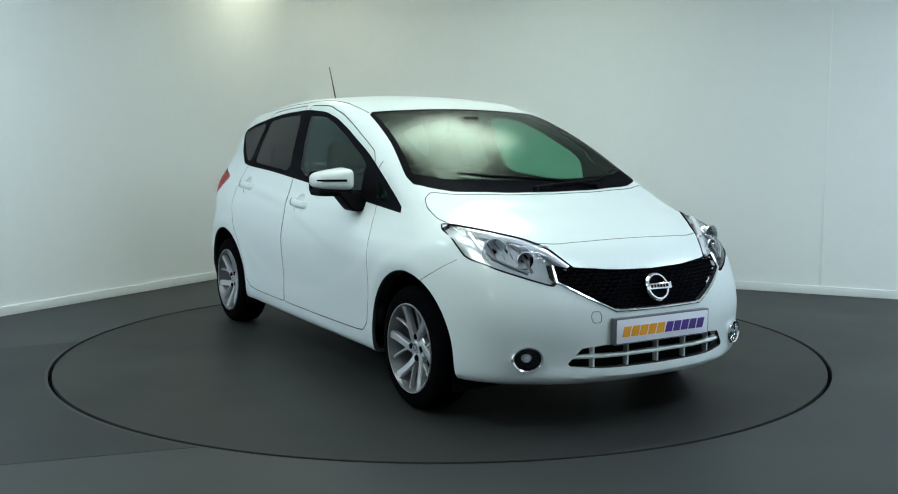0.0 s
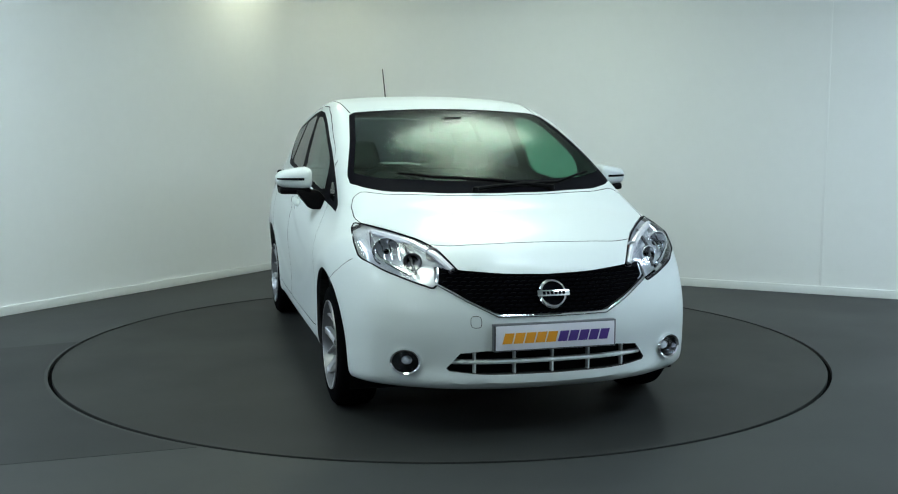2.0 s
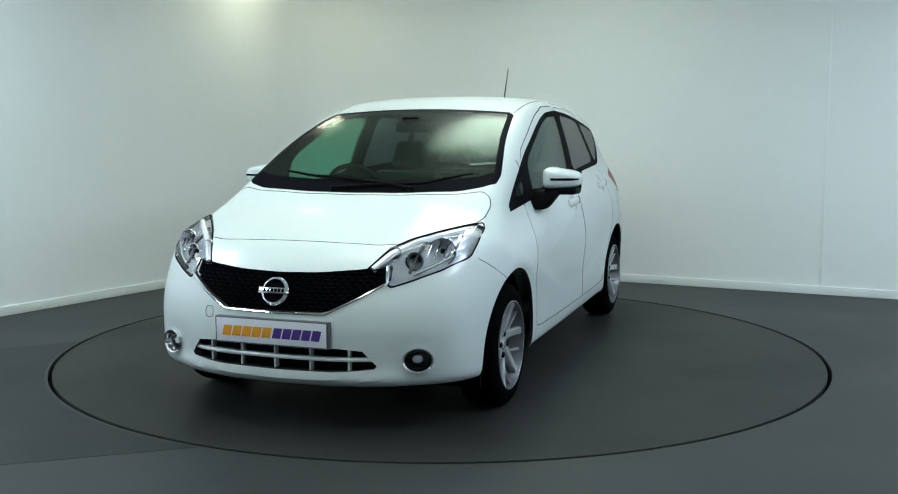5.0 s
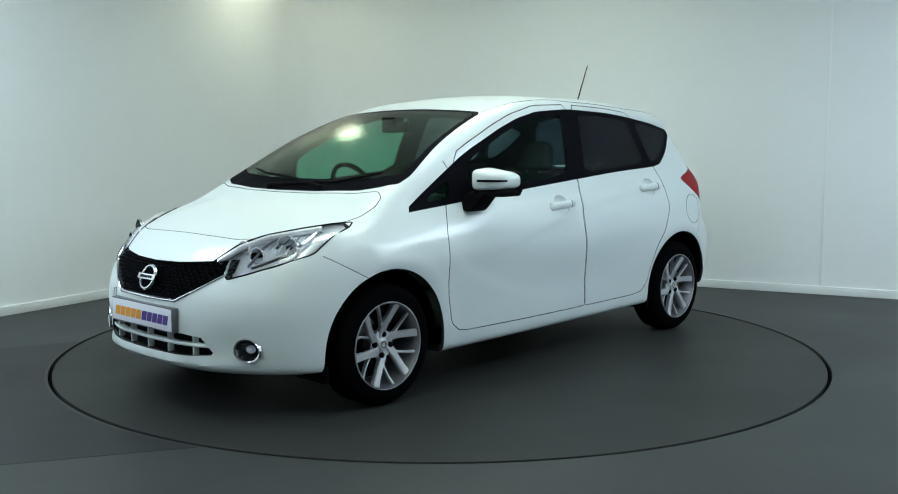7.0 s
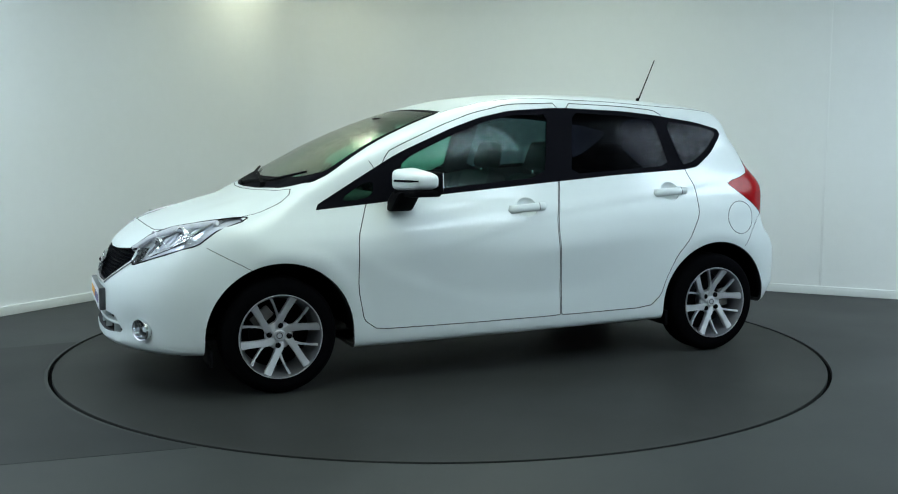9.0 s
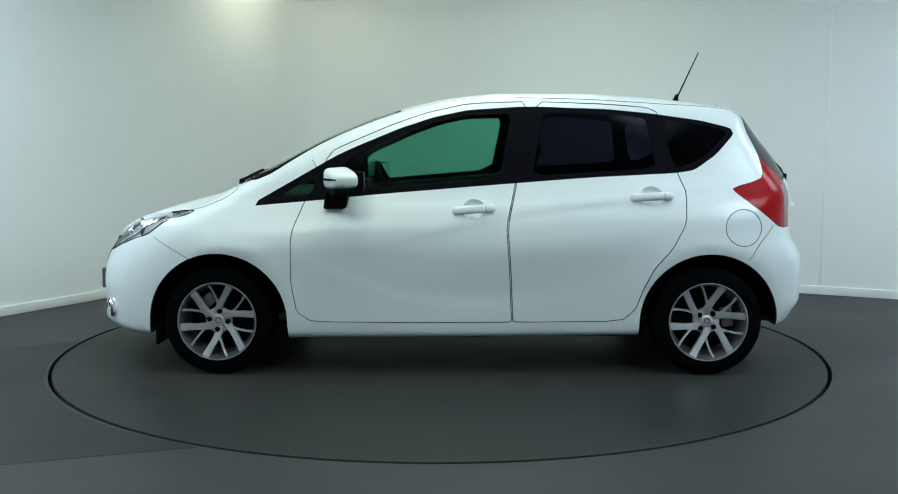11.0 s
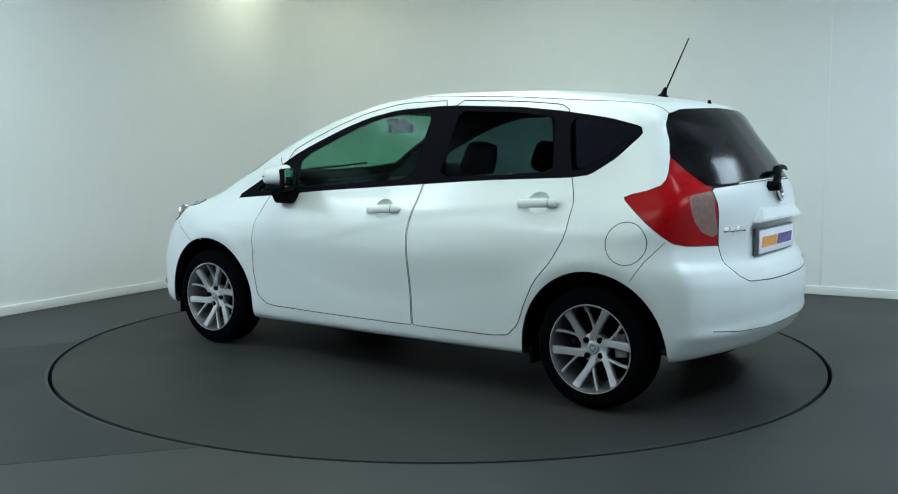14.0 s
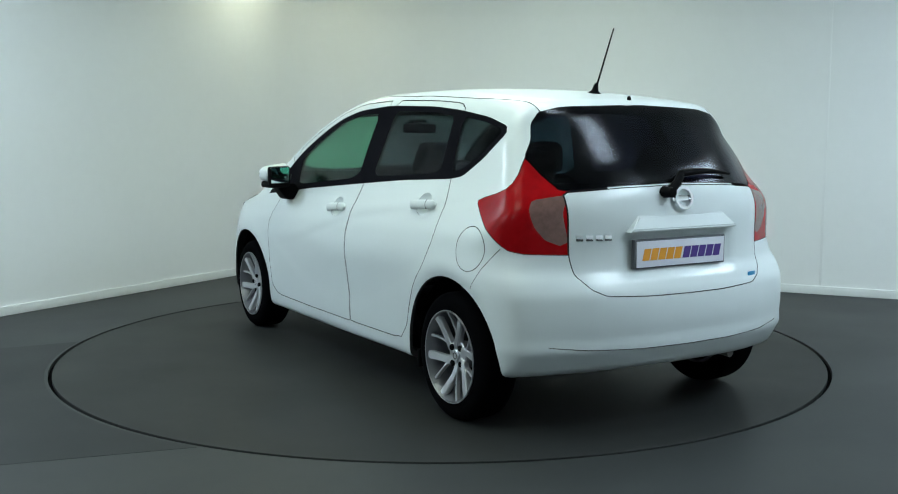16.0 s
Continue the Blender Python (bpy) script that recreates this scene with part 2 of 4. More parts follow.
def build_room():
    R = 2.232
    b = bmesh.new()
    outer = [b.verts.new(ROOM @ Vector(p)) for p in ((-0.2, -0.2, 0), (LX + 0.2, -0.2, 0), (LX + 0.2, LY + 0.2, 0), (-0.2, LY + 0.2, 0))]
    n = 160
    ring = [b.verts.new((R * math.cos(2 * math.pi * i / n), R * math.sin(2 * math.pi * i / n), 0)) for i in range(n)]
    low = [b.verts.new((v.co.x, v.co.y, -0.06)) for v in ring]
    edges = [b.edges.new((outer[i], outer[(i + 1) % 4])) for i in range(4)] + [b.edges.new((ring[i], ring[(i + 1) % n])) for i in range(n)]
    bmesh.ops.triangle_fill(b, use_beauty=True, edges=edges)
    inner = [f for f in b.faces if f.calc_center_median().length < R * 0.98 and all(v in set(ring) for v in f.verts)]
    bmesh.ops.delete(b, geom=inner, context="FACES_ONLY")
    for i in range(n):
        b.faces.new((ring[i], ring[(i + 1) % n], low[(i + 1) % n], low[i]))
    b.faces.new(low)
    ob = setting("floor", b, M_FLOOR, "grey vinyl showroom floor round a flush turntable")
    # a shadow on the floor, built as a thin darker sheet up to the turntable's edge
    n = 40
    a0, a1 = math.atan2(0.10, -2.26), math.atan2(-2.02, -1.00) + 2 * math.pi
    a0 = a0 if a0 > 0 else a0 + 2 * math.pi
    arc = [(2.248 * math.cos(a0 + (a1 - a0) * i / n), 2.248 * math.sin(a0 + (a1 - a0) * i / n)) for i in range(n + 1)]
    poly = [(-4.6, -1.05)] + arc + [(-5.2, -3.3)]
    ob = setting("floor_strip", plate_of(poly, "z", -0.004, 0.0012), M_FLOOR_SHADE, "thin darker sheet for the shadow on the floor beside the turntable")
    t = 0.15
    walls = (("wall_north", (-t, LX + t, -t, 0)), ("wall_west", (-t, 0, 0, LY)), ("wall_south", (-t, LX + t, LY, LY + t)), ("wall_east", (LX, LX + t, 0, LY)))
    for name, (x0, x1, y0, y1) in walls:
        # the unseen wall behind the camera is darkened to cut fill on the car
        far = name == "wall_south"
        setting(name, box(x0, x1, y0, y1, -0.05, HT + 0.1, m=ROOM), M_DARKWALL if far else M_WALL, "unseen wall behind the camera, made dark to cut fill light" if far else "plain off-white painted showroom wall")
    setting("ceiling", box(-t, LX + t, -t, LY + t, HT, HT + 0.12, m=ROOM), M_CEIL, "plain white painted ceiling with light panels")
    h = 0.068
    # the two walls meet in a rounded corner
    span = COVE / math.tan(E1.angle(E2) / 2)
    normal = Vector((-E1.y, E1.x, 0)) * (1 if Vector((-E1.y, E1.x, 0)).dot(E2) > 0 else -1)
    hub = CORNER + E1 * span + normal * COVE
    start, end = CORNER + E1 * span - hub, CORNER + E2 * span - hub
    fan = [start.lerp(end, k / 24).normalized() * COVE for k in range(25)]
    curved = [(hub.x + v.x, hub.y + v.y) for v in fan]
    setting("wall_corner", plate_of(curved + [(CORNER.x, CORNER.y)], "z", -.05, HT + .05), M_WALL, "rounded off-white painted corner between the walls")
    k = (COVE - .016) / COVE
    front = [(hub.x + v.x * k, hub.y + v.y * k) for v in fan]
    setting("baseboard_corner", plate_of(curved + front[::-1], "z", 0, h, 0.003), M_SKIRT, "white painted skirting board round the corner")
    for name, q in (("baseboard_north", (span, LX, 0.0, 0.016)), ("baseboard_west", (0.0, 0.016, span, LY))):
        x0, x1, y0, y1 = q
        setting(name, box(x0, x1, y0, y1, 0, h, 0.004, m=ROOM), M_SKIRT, "white painted skirting board along the wall")
    for x in (4.83,):
        setting("wall_joint", box(x, x + 0.022, 0.0, 0.004, h + 0.004, HT - 0.01, 0.0015, m=ROOM), M_WALL, "thin painted joint strip between wall boards")


def light_panel(x, y, sx, sy, glow, label):
    """A ceiling light at (x, y) of the ceiling grid."""
    top = new("ceiling_light")
    top.matrix_world = GRID @ pose(x, y, HT)
    tagged(top, label, "ceiling light", "ceiling lights")
    f = bmesh.new()
    for q in ((-sx / 2, sx / 2, -sy / 2, -sy / 2 + 0.03), (-sx / 2, sx / 2, sy / 2 - 0.03, sy / 2),
              (-sx / 2, -sx / 2 + 0.03, -sy / 2 + 0.03, sy / 2 - 0.03), (sx / 2 - 0.03, sx / 2, -sy / 2 + 0.03, sy / 2 - 0.03)):
        box(*q, -0.04, -0.001, bm=f)
    part("frame", f, M_SKIRT, top)
    part("diffuser", box(-sx / 2 + 0.031, sx / 2 - 0.031, -sy / 2 + 0.031, sy / 2 - 0.031, -0.03, -0.012), glow, top, "glowing white diffuser")


COOL = emitter("cool_light", (0.70, 0.87, 1.0), 17.0)
GREEN = emitter("greenish_light", (0.86, 1.0, 0.86), 6.6)
WARM = emitter("warm_light", (0.95, 1.0, 0.74), 30.0)
build_room()
COOL_LABEL, WARM_LABEL = "cool white square ceiling light panel", "greenish white square ceiling light panel"
for px, py in ((0.9, 5.4), (0.9, 8.2), (7.4, 1.9), (7.4, 4.6), (3.6, 10.6)):
    light_panel(px, py, 1.0, 1.5, COOL, COOL_LABEL)
for px, py in ((3.6, 4.4), (3.9, 6.6), (3.3, 2.0)):
    light_panel(px, py, 1.0, 1.5, GREEN, WARM_LABEL)
for px, py in ((4.45, 3.5), (5.05, 4.2), (5.75, 4.1)):
    light_panel(px, py, 0.42, 0.42, COOL, "small cool white ceiling downlight")
light_panel(0.82, 1.15, 0.35, 0.35, WARM, "small warm ceiling downlight beside the wall")


# ---------------------------------------------------------------- the turntable
def build_turntable():
    top = new("turntable")
    tagged(top, "round flush grey turntable with a dark edge gap", "turntable")
    disc = lathe([(0.02, 0.0), (2.208, 0.0), (2.210, -0.002), (2.210, -0.045), (0.02, -0.045)], 160, m=pose(0, 0, 0, 90))
    part("deck", disc, M_TABLE, top)
    part("edge_seal", lathe([(2.2102, -0.018), (2.2317, -0.018), (2.2317, -0.05), (2.2102, -0.05)], 160, closed=True, m=pose(0, 0, 0, 90)), M_GAP, top, "black rubber edge gap")
    return top


turntable = build_turntable()


# ---------------------------------------------------------------- the car's skin
def curve(knots):
    xs, ys = np.array([k[0] for k in knots], float), np.array([k[1] for k in knots], float)
    if xs[0] > xs[-1]:
        xs, ys = xs[::-1], ys[::-1]
    h = np.diff(xs)
    d = np.diff(ys) / h
    m = np.concatenate([[d[0]], np.where(d[:-1] * d[1:] > 0, 2 * d[:-1] * d[1:] / (d[:-1] + d[1:] + 1e-12), 0), [d[-1]]])

    def f(x):
        x = np.asarray(x, float)
        i = np.clip(np.searchsorted(xs, x) - 1, 0, len(h) - 1)
        u = np.clip((x - xs[i]) / h[i], 0, 1)
        v = (2 * u**3 - 3 * u**2 + 1) * ys[i] + (u**3 - 2 * u**2 + u) * h[i] * m[i] + (3 * u**2 - 2 * u**3) * ys[i + 1] + (u**3 - u**2) * h[i] * m[i + 1]
        return v + np.minimum(x - xs[0], 0) * d[0] + np.maximum(x - xs[-1], 0) * d[-1]
    return f


hood_c = curve([(2.12, .64), (2.03, .71), (1.95, .762), (1.85, .808), (1.6, .885), (1.4, .935), (1.2, .972), (1.0, .995), (.5, 1.02), (-2, 1.02)])
cabin_c = curve([(1.6, .83), (1.3, .988), (1.06, 1.115), (.76, 1.268), (.55, 1.355), (.41, 1.403), (.2, 1.458), (.07, 1.485), (-.26, 1.513), (-.61, 1.513), (-.91, 1.499), (-1.2, 1.475), (-1.43, 1.445), (-1.7, 1.40)])
cabin_k = curve([(1.6, .10), (1.2, .10), (.5, .10), (0, .09), (-1.7, .10)])
front_z = curve([(.10, 1.96), (.20, 2.03), (.26, 2.075), (.35, 2.088), (.44, 2.088), (.52, 2.080), (.62, 2.045), (.70, 2.0), (.76, 1.95), (.85, 1.88), (1.0, 1.75)])
front_y = curve([(0, 0), (.2, .008), (.3, .025), (.45, .070), (.6, .145), (.68, .205), (.74, .275), (.80, .41), (.86, .66)])
rear_z = curve([(.10, -1.66), (.20, -1.80), (.28, -1.88), (.38, -1.93), (.50, -1.945), (.60, -1.94), (.66, -1.915), (.72, -1.885), (.90, -1.885), (1.0, -1.872), (1.10, -1.825), (1.25, -1.71), (1.42, -1.565), (1.55, -1.44)])
rear_y = curve([(0, 0), (.2, .008), (.3, .022), (.45, .058), (.55, .098), (.65, .145), (.72, .185), (.78, .245), (.82, .345), (.87, .6)])
side_w = curve([(2.2, .785), (1.9, .812), (1.6, .837), (1.3, .842), (.9, .844), (0, .845), (-.9, .842), (-1.3, .840), (-1.6, .826), (-2.0, .79)])
side_z = curve([(.10, -.10), (.18, -.052), (.23, -.030), (.28, -.024), (.33, -.022), (.42, -.018), (.55, -.008), (.68, 0), (.78, -.010), (.885, -.045), (.95, -.078), (1.02, -.112), (1.2, -.18), (1.4, -.264), (1.55, -.335)])
belt = curve([(2, .07), (1.1, .07), (.4, .02), (-.1, .004), (-1.0, -.03), (-2, -.03)])
crease = curve([(-1.2, .98), (-.86, .935), (-.46, .886), (-.2, .845), (.04, .79), (.24, .737), (.6, .66)])
under = curve([(2.1, .205), (1.65, .215), (1.0, .195), (-.95, .215), (-1.65, .26), (-1.95, .29)])


def smax(a, b, k):
    h = np.maximum(k - np.abs(a - b), 0) / k
    return np.maximum(a, b) + h * h * k * 0.25


def step(a, b, x):
    u = np.clip((x - a) / (b - a), 0, 1)
    return u * u * (3 - 2 * u)


def body_field(p):
    x, y, z = p[:, 0], p[:, 1], p[:, 2]
    Y = np.abs(y)
    hood = hood_c(x) - 0.10 * Y**2 + 0.012 * np.exp(-((Y - .42) / .14)**2) * step(1.9, 1.4, x) * step(.9, 1.1, x)
    cabin = cabin_c(x) - cabin_k(x) * Y**2
    top = z - smax(hood, cabin, 0.025)
    w = side_w(x) + side_z(z + belt(x) * step(.6, .85, z))
    # the cabin is broad at the windscreen and narrows towards the tail
    w = w + (0.078 * step(-1.3, .3, x) - 0.012) * np.clip((z - .93) / .45, 0, 1.3)
    for cx, r in ((1.295, .40), (-1.30, .40)):
        d = np.hypot(x - cx, z - .29)
        w = w + 0.010 * np.exp(-((d - r) / .05)**2) * step(.1, .3, z)
    # shoulder crease that falls from the tail lamp to the front door, and the hollow below it
    drop = crease(x) - z
    w = w - 0.006 * step(-.012, .030, drop) * step(.24, .03, drop) * step(.75, .1, x) * step(-1.5, -1.1, x)
    rise = z - (.375 + .30 * (x + .10)**2)
    w = w - 0.0042 * step(-.030, .050, rise) * step(.30, .05, rise) * step(.95, .75, x) * step(-1.0, -.8, x)
    side = Y - w
    # bumper corners: the front is fuller at the foot, with a hollow for the fog lamps
    fx = front_z(z) - front_y(Y) - 0.02 * np.exp(-(((Y - .56) / .13)**2 + ((z - .33) / .07)**2))
    fx = fx + 0.018 * np.exp(-((z - .245) / .035)**2) * step(.62, .4, Y)
    front = (x - fx) * 0.8
    rx = rear_z(z) + rear_y(Y) * (1 - .20 * step(.80, .66, z))
    rx = rx + .050 * (Y / .6)**3 * step(.95, 1.12, z) * step(1.40, 1.25, z)
    rx = rx - 0.012 * np.exp(-((z - .385) / .03)**2) + 0.022 * step(.33, .28, Y) * step(.675, .70, z) * step(.855, .835, z)
    back = (rx - x) * 0.8
    foot = under(x) - z
    f = smax(top * 0.9, side, 0.09)
    f = smax(f, front, 0.045)
    f = smax(f, back, 0.05)
    return smax(f, foot, 0.03)


def skin(level, nx, ny, nz, bm_verts):
    """Grid over a box, drawn in towards a spine until it meets the body's surface."""
    x0, x1, y0, y1, z0, z1 = -2.02, 2.16, -.93, .93, .12, 1.62
    index, pts, quads = {}, [], []

    def vid(i, j, k):
        key = (i, j, k)
        if key not in index:
            index[key] = len(pts)
            pts.append((x0 + (x1 - x0) * i / nx, y0 + (y1 - y0) * j / ny, z0 + (z1 - z0) * k / nz))
        return index[key]
    for k in (0, nz):
        for i in range(nx):
            for j in range(ny):
                q = [vid(i, j, k), vid(i + 1, j, k), vid(i + 1, j + 1, k), vid(i, j + 1, k)]
                quads.append(q if k else q[::-1])
    for j in (0, ny):
        for i in range(nx):
            for k in range(nz):
                q = [vid(i, j, k), vid(i + 1, j, k), vid(i + 1, j, k + 1), vid(i, j, k + 1)]
                quads.append(q[::-1] if j else q)
    for i in (0, nx):
        for j in range(ny):
            for k in range(nz):
                q = [vid(i, j, k), vid(i, j + 1, k), vid(i, j + 1, k + 1), vid(i, j, k + 1)]
                quads.append(q if i else q[::-1])
    p = np.array(pts)
    s = np.stack([p[:, 0] * 0.62, p[:, 1] * 0.30, 0.64 + 0.12 * (p[:, 2] - 0.8)], 1)
    lo, hi = np.zeros(len(p)), np.full(len(p), 1.25)
    for _ in range(34):
        mid = (lo + hi) / 2
        inside = body_field(s + (p - s) * mid[:, None]) < level
        lo, hi = np.where(inside, mid, lo), np.where(inside, hi, mid)
    return s + (p - s) * lo[:, None], quads


def build_shell():
    p, q = skin(0.0, 160, 56, 64, 0)
    p2, q2 = skin(-0.016, 66, 28, 24, 0)
    a = np.array(q)
    nrm = np.cross(p[a[:, 2]] - p[a[:, 0]], p[a[:, 3]] - p[a[:, 1]])
    down = (nrm[:, 2] < -0.95 * np.linalg.norm(nrm, axis=1)).astype(int)
    me = bpy.data.meshes.new("shell")
    n = len(p)
    verts = np.concatenate([p, p2]).tolist()
    faces = q + [[v + n for v in f[::-1]] for f in q2]
    me.from_pydata(verts, [], faces)
    me.materials.append(M_PAINT)
    me.materials.append(M_TRIM)
    me.polygons.foreach_set("material_index", down.tolist() + [1] * len(q2))
    me.shade_smooth()
    return me


# outlines in the side view (x, z)
DLO = rounded([(1.14, .895), (.79, .925), (.44, .96), (-.25, 1.015), (-.67, 1.047), (-1.13, 1.070), (-1.23, 1.085), (-1.35, 1.165), (-1.455, 1.275), (-1.44, 1.31),
               (-1.28, 1.35), (-1.01, 1.388), (-.78, 1.41), (-.35, 1.425), (-.03, 1.405), (.16, 1.365), (.33, 1.308), (.58, 1.205), (.68, 1.158)], 1, .12)
DOOR_F = rounded([(.835, .925), (.90, .76), (.905, .50), (.875, .34), (.80, .287), (.3, .283), (-.21, .285), (-.261, .289), (-.259, .335), (-.25, .55), (-.232, .79), (-.282, 1.02), (-.362, 1.452),
                  (-.03, 1.44), (.20, 1.388), (.38, 1.325), (.60, 1.232), (.70, 1.185)], 1, .12)
DOOR_R = rounded([(-.32, .286), (-.267, .289), (-.265, .335), (-.256, .55), (-.238, .79), (-.288, 1.02), (-.368, 1.452), (-.78, 1.438), (-1.0, 1.42), (-1.055, 1.39), (-1.14, 1.07), (-1.18, .97), (-1.17, .81),
                  (-1.10, .68), (-1.01, .58), (-.95, .46), (-.915, .36), (-.84, .292)], 1, .15)
WIN_Q = rounded([(.985, .935), (.80, .952), (.78, 1.035), (.84, 1.03)], 2, .22)
WIN_F = rounded([(.63, .975), (-.20, 1.045), (-.265, 1.385), (-.03, 1.378), (.15, 1.338), (.32, 1.275), (.57, 1.165), (.63, 1.12)], 1, .10)
WIN_R = rounded([(-.37, 1.055), (-1.03, 1.095), (-.985, 1.36), (-.78, 1.382), (-.43, 1.395)], 1, .08)
WIN_C = rounded([(-1.125, 1.10), (-1.20, 1.112), (-1.31, 1.175), (-1.415, 1.275), (-1.40, 1.30), (-1.26, 1.33), (-1.065, 1.356)], 1, .15)
TAIL = [(-1.424, .990), (-1.434, .974), (-1.52, .907), (-1.60, .845), (-1.667, .793), (-1.71, .780), (-1.93, .765), (-1.93, 1.0), (-1.84, 1.06), (-1.70, 1.14), (-1.583, 1.190), (-1.597, 1.11), (-1.598, 1.07), (-1.583, 1.046), (-1.53, 1.024), (-1.46, 1.006)]
# outlines in the end views (y, z)
LAMP = rounded([(.375, .70), (.44, .785), (.50, .82), (.60, .850), (.68, .868), (.722, .872), (.744, .850), (.757, .805), (.748, .745), (.66, .698), (.56, .660), (.487, .636), (.468, .652), (.468, .715)], 1, .12)
GRILLE = rounded([(-.465, .718), (-.36, .708), (-.18, .693), (0, .688), (.18, .693), (.36, .708), (.465, .718), (.47, .655), (.36, .592), (.235, .532), (0, .530), (-.235, .532), (-.36, .592), (-.47, .655)], 1, .08)
INTAKE = rounded([(-.385, .385), (.385, .385), (.455, .300), (.3, .285), (0, .282), (-.3, .285), (-.455, .300)], 1, .12)
REAR_GLASS = [(0, 1.405), (.40, 1.392), (.51, 1.368), (.553, 1.32), (.572, 1.25), (.622, 1.178), (.59, 1.105), (.548, 1.038), (.3, 1.056), (0, 1.064)]
REAR_GLASS = rounded(REAR_GLASS + [(-y, z) for y, z in REAR_GLASS[-2:0:-1]], 1, .10)
HATCH = [(0, 1.059), (.3, 1.051), (.546, 1.033), (.545, .90), (.543, .765), (.530, .69), (.48, .635), (.42, .607), (.2, .597), (0, .596)]
HATCH = rounded(HATCH + [(-y, z) for y, z in HATCH[-2:0:-1]], 1, .08)
# outlines in the plan (x, y)
SCREEN = [(1.30, 0), (1.285, .25), (1.225, .53), (1.165, .635), (1.10, .682), (1.01, .682), (.75, .622), (.332, .553), (.348, .30), (.352, 0)]
SCREEN = rounded(SCREEN + [(x, -y) for x, y in SCREEN[-2:0:-1]], 1, .12)
HOOD = rounded([(1.855, 0), (1.852, .2), (1.838, .38), (1.79, .50), (1.66, .605), (1.50, .69), (1.38, .715), (1.27, .71), (1.215, .69), (1.195, .645), (1.245, .53), (1.30, .25), (1.315, 0),
                (1.30, -.25), (1.245, -.53), (1.195, -.645), (1.215, -.69), (1.27, -.71), (1.38, -.715), (1.50, -.69), (1.66, -.605), (1.79, -.50), (1.838, -.38), (1.852, -.2)], 1, .12)


HANDLES = ((-.060, .884), (-.995, .950))


def both(bm):
    f = flipped(bm)
    return merge(bm, f)


def arch(cx, r, y0=0.50, y1=1.0):
    pts = [(cx + r * math.cos(a), .285 + r * 1.0 * math.sin(a)) for a in np.linspace(0, math.pi, 41)]
    return plate_of([(cx + r + .012, 0.05)] + pts + [(cx - r - .012, 0.05)], "y", y0, y1)


def slit(points, axis, a, b, width=0.005):
    """A thin cutter along a line."""
    left, right = [], []
    for i, p in enumerate(points):
        d = (Vector(points[min(i + 1, len(points) - 1)]) - Vector(points[max(i - 1, 0)])).normalized()
        n = Vector((-d.y, d.x)) * width / 2
        left.append(tuple(Vector(p) + n))
        right.append(tuple(Vector(p) - n))
    return plate_of(left + right[::-1], axis, a, b)


def circle(cx, cz, rx, rz, n=40):
    return [(cx + rx * math.cos(2 * math.pi * i / n), cz + rz * math.sin(2 * math.pi * i / n)) for i in range(n)]


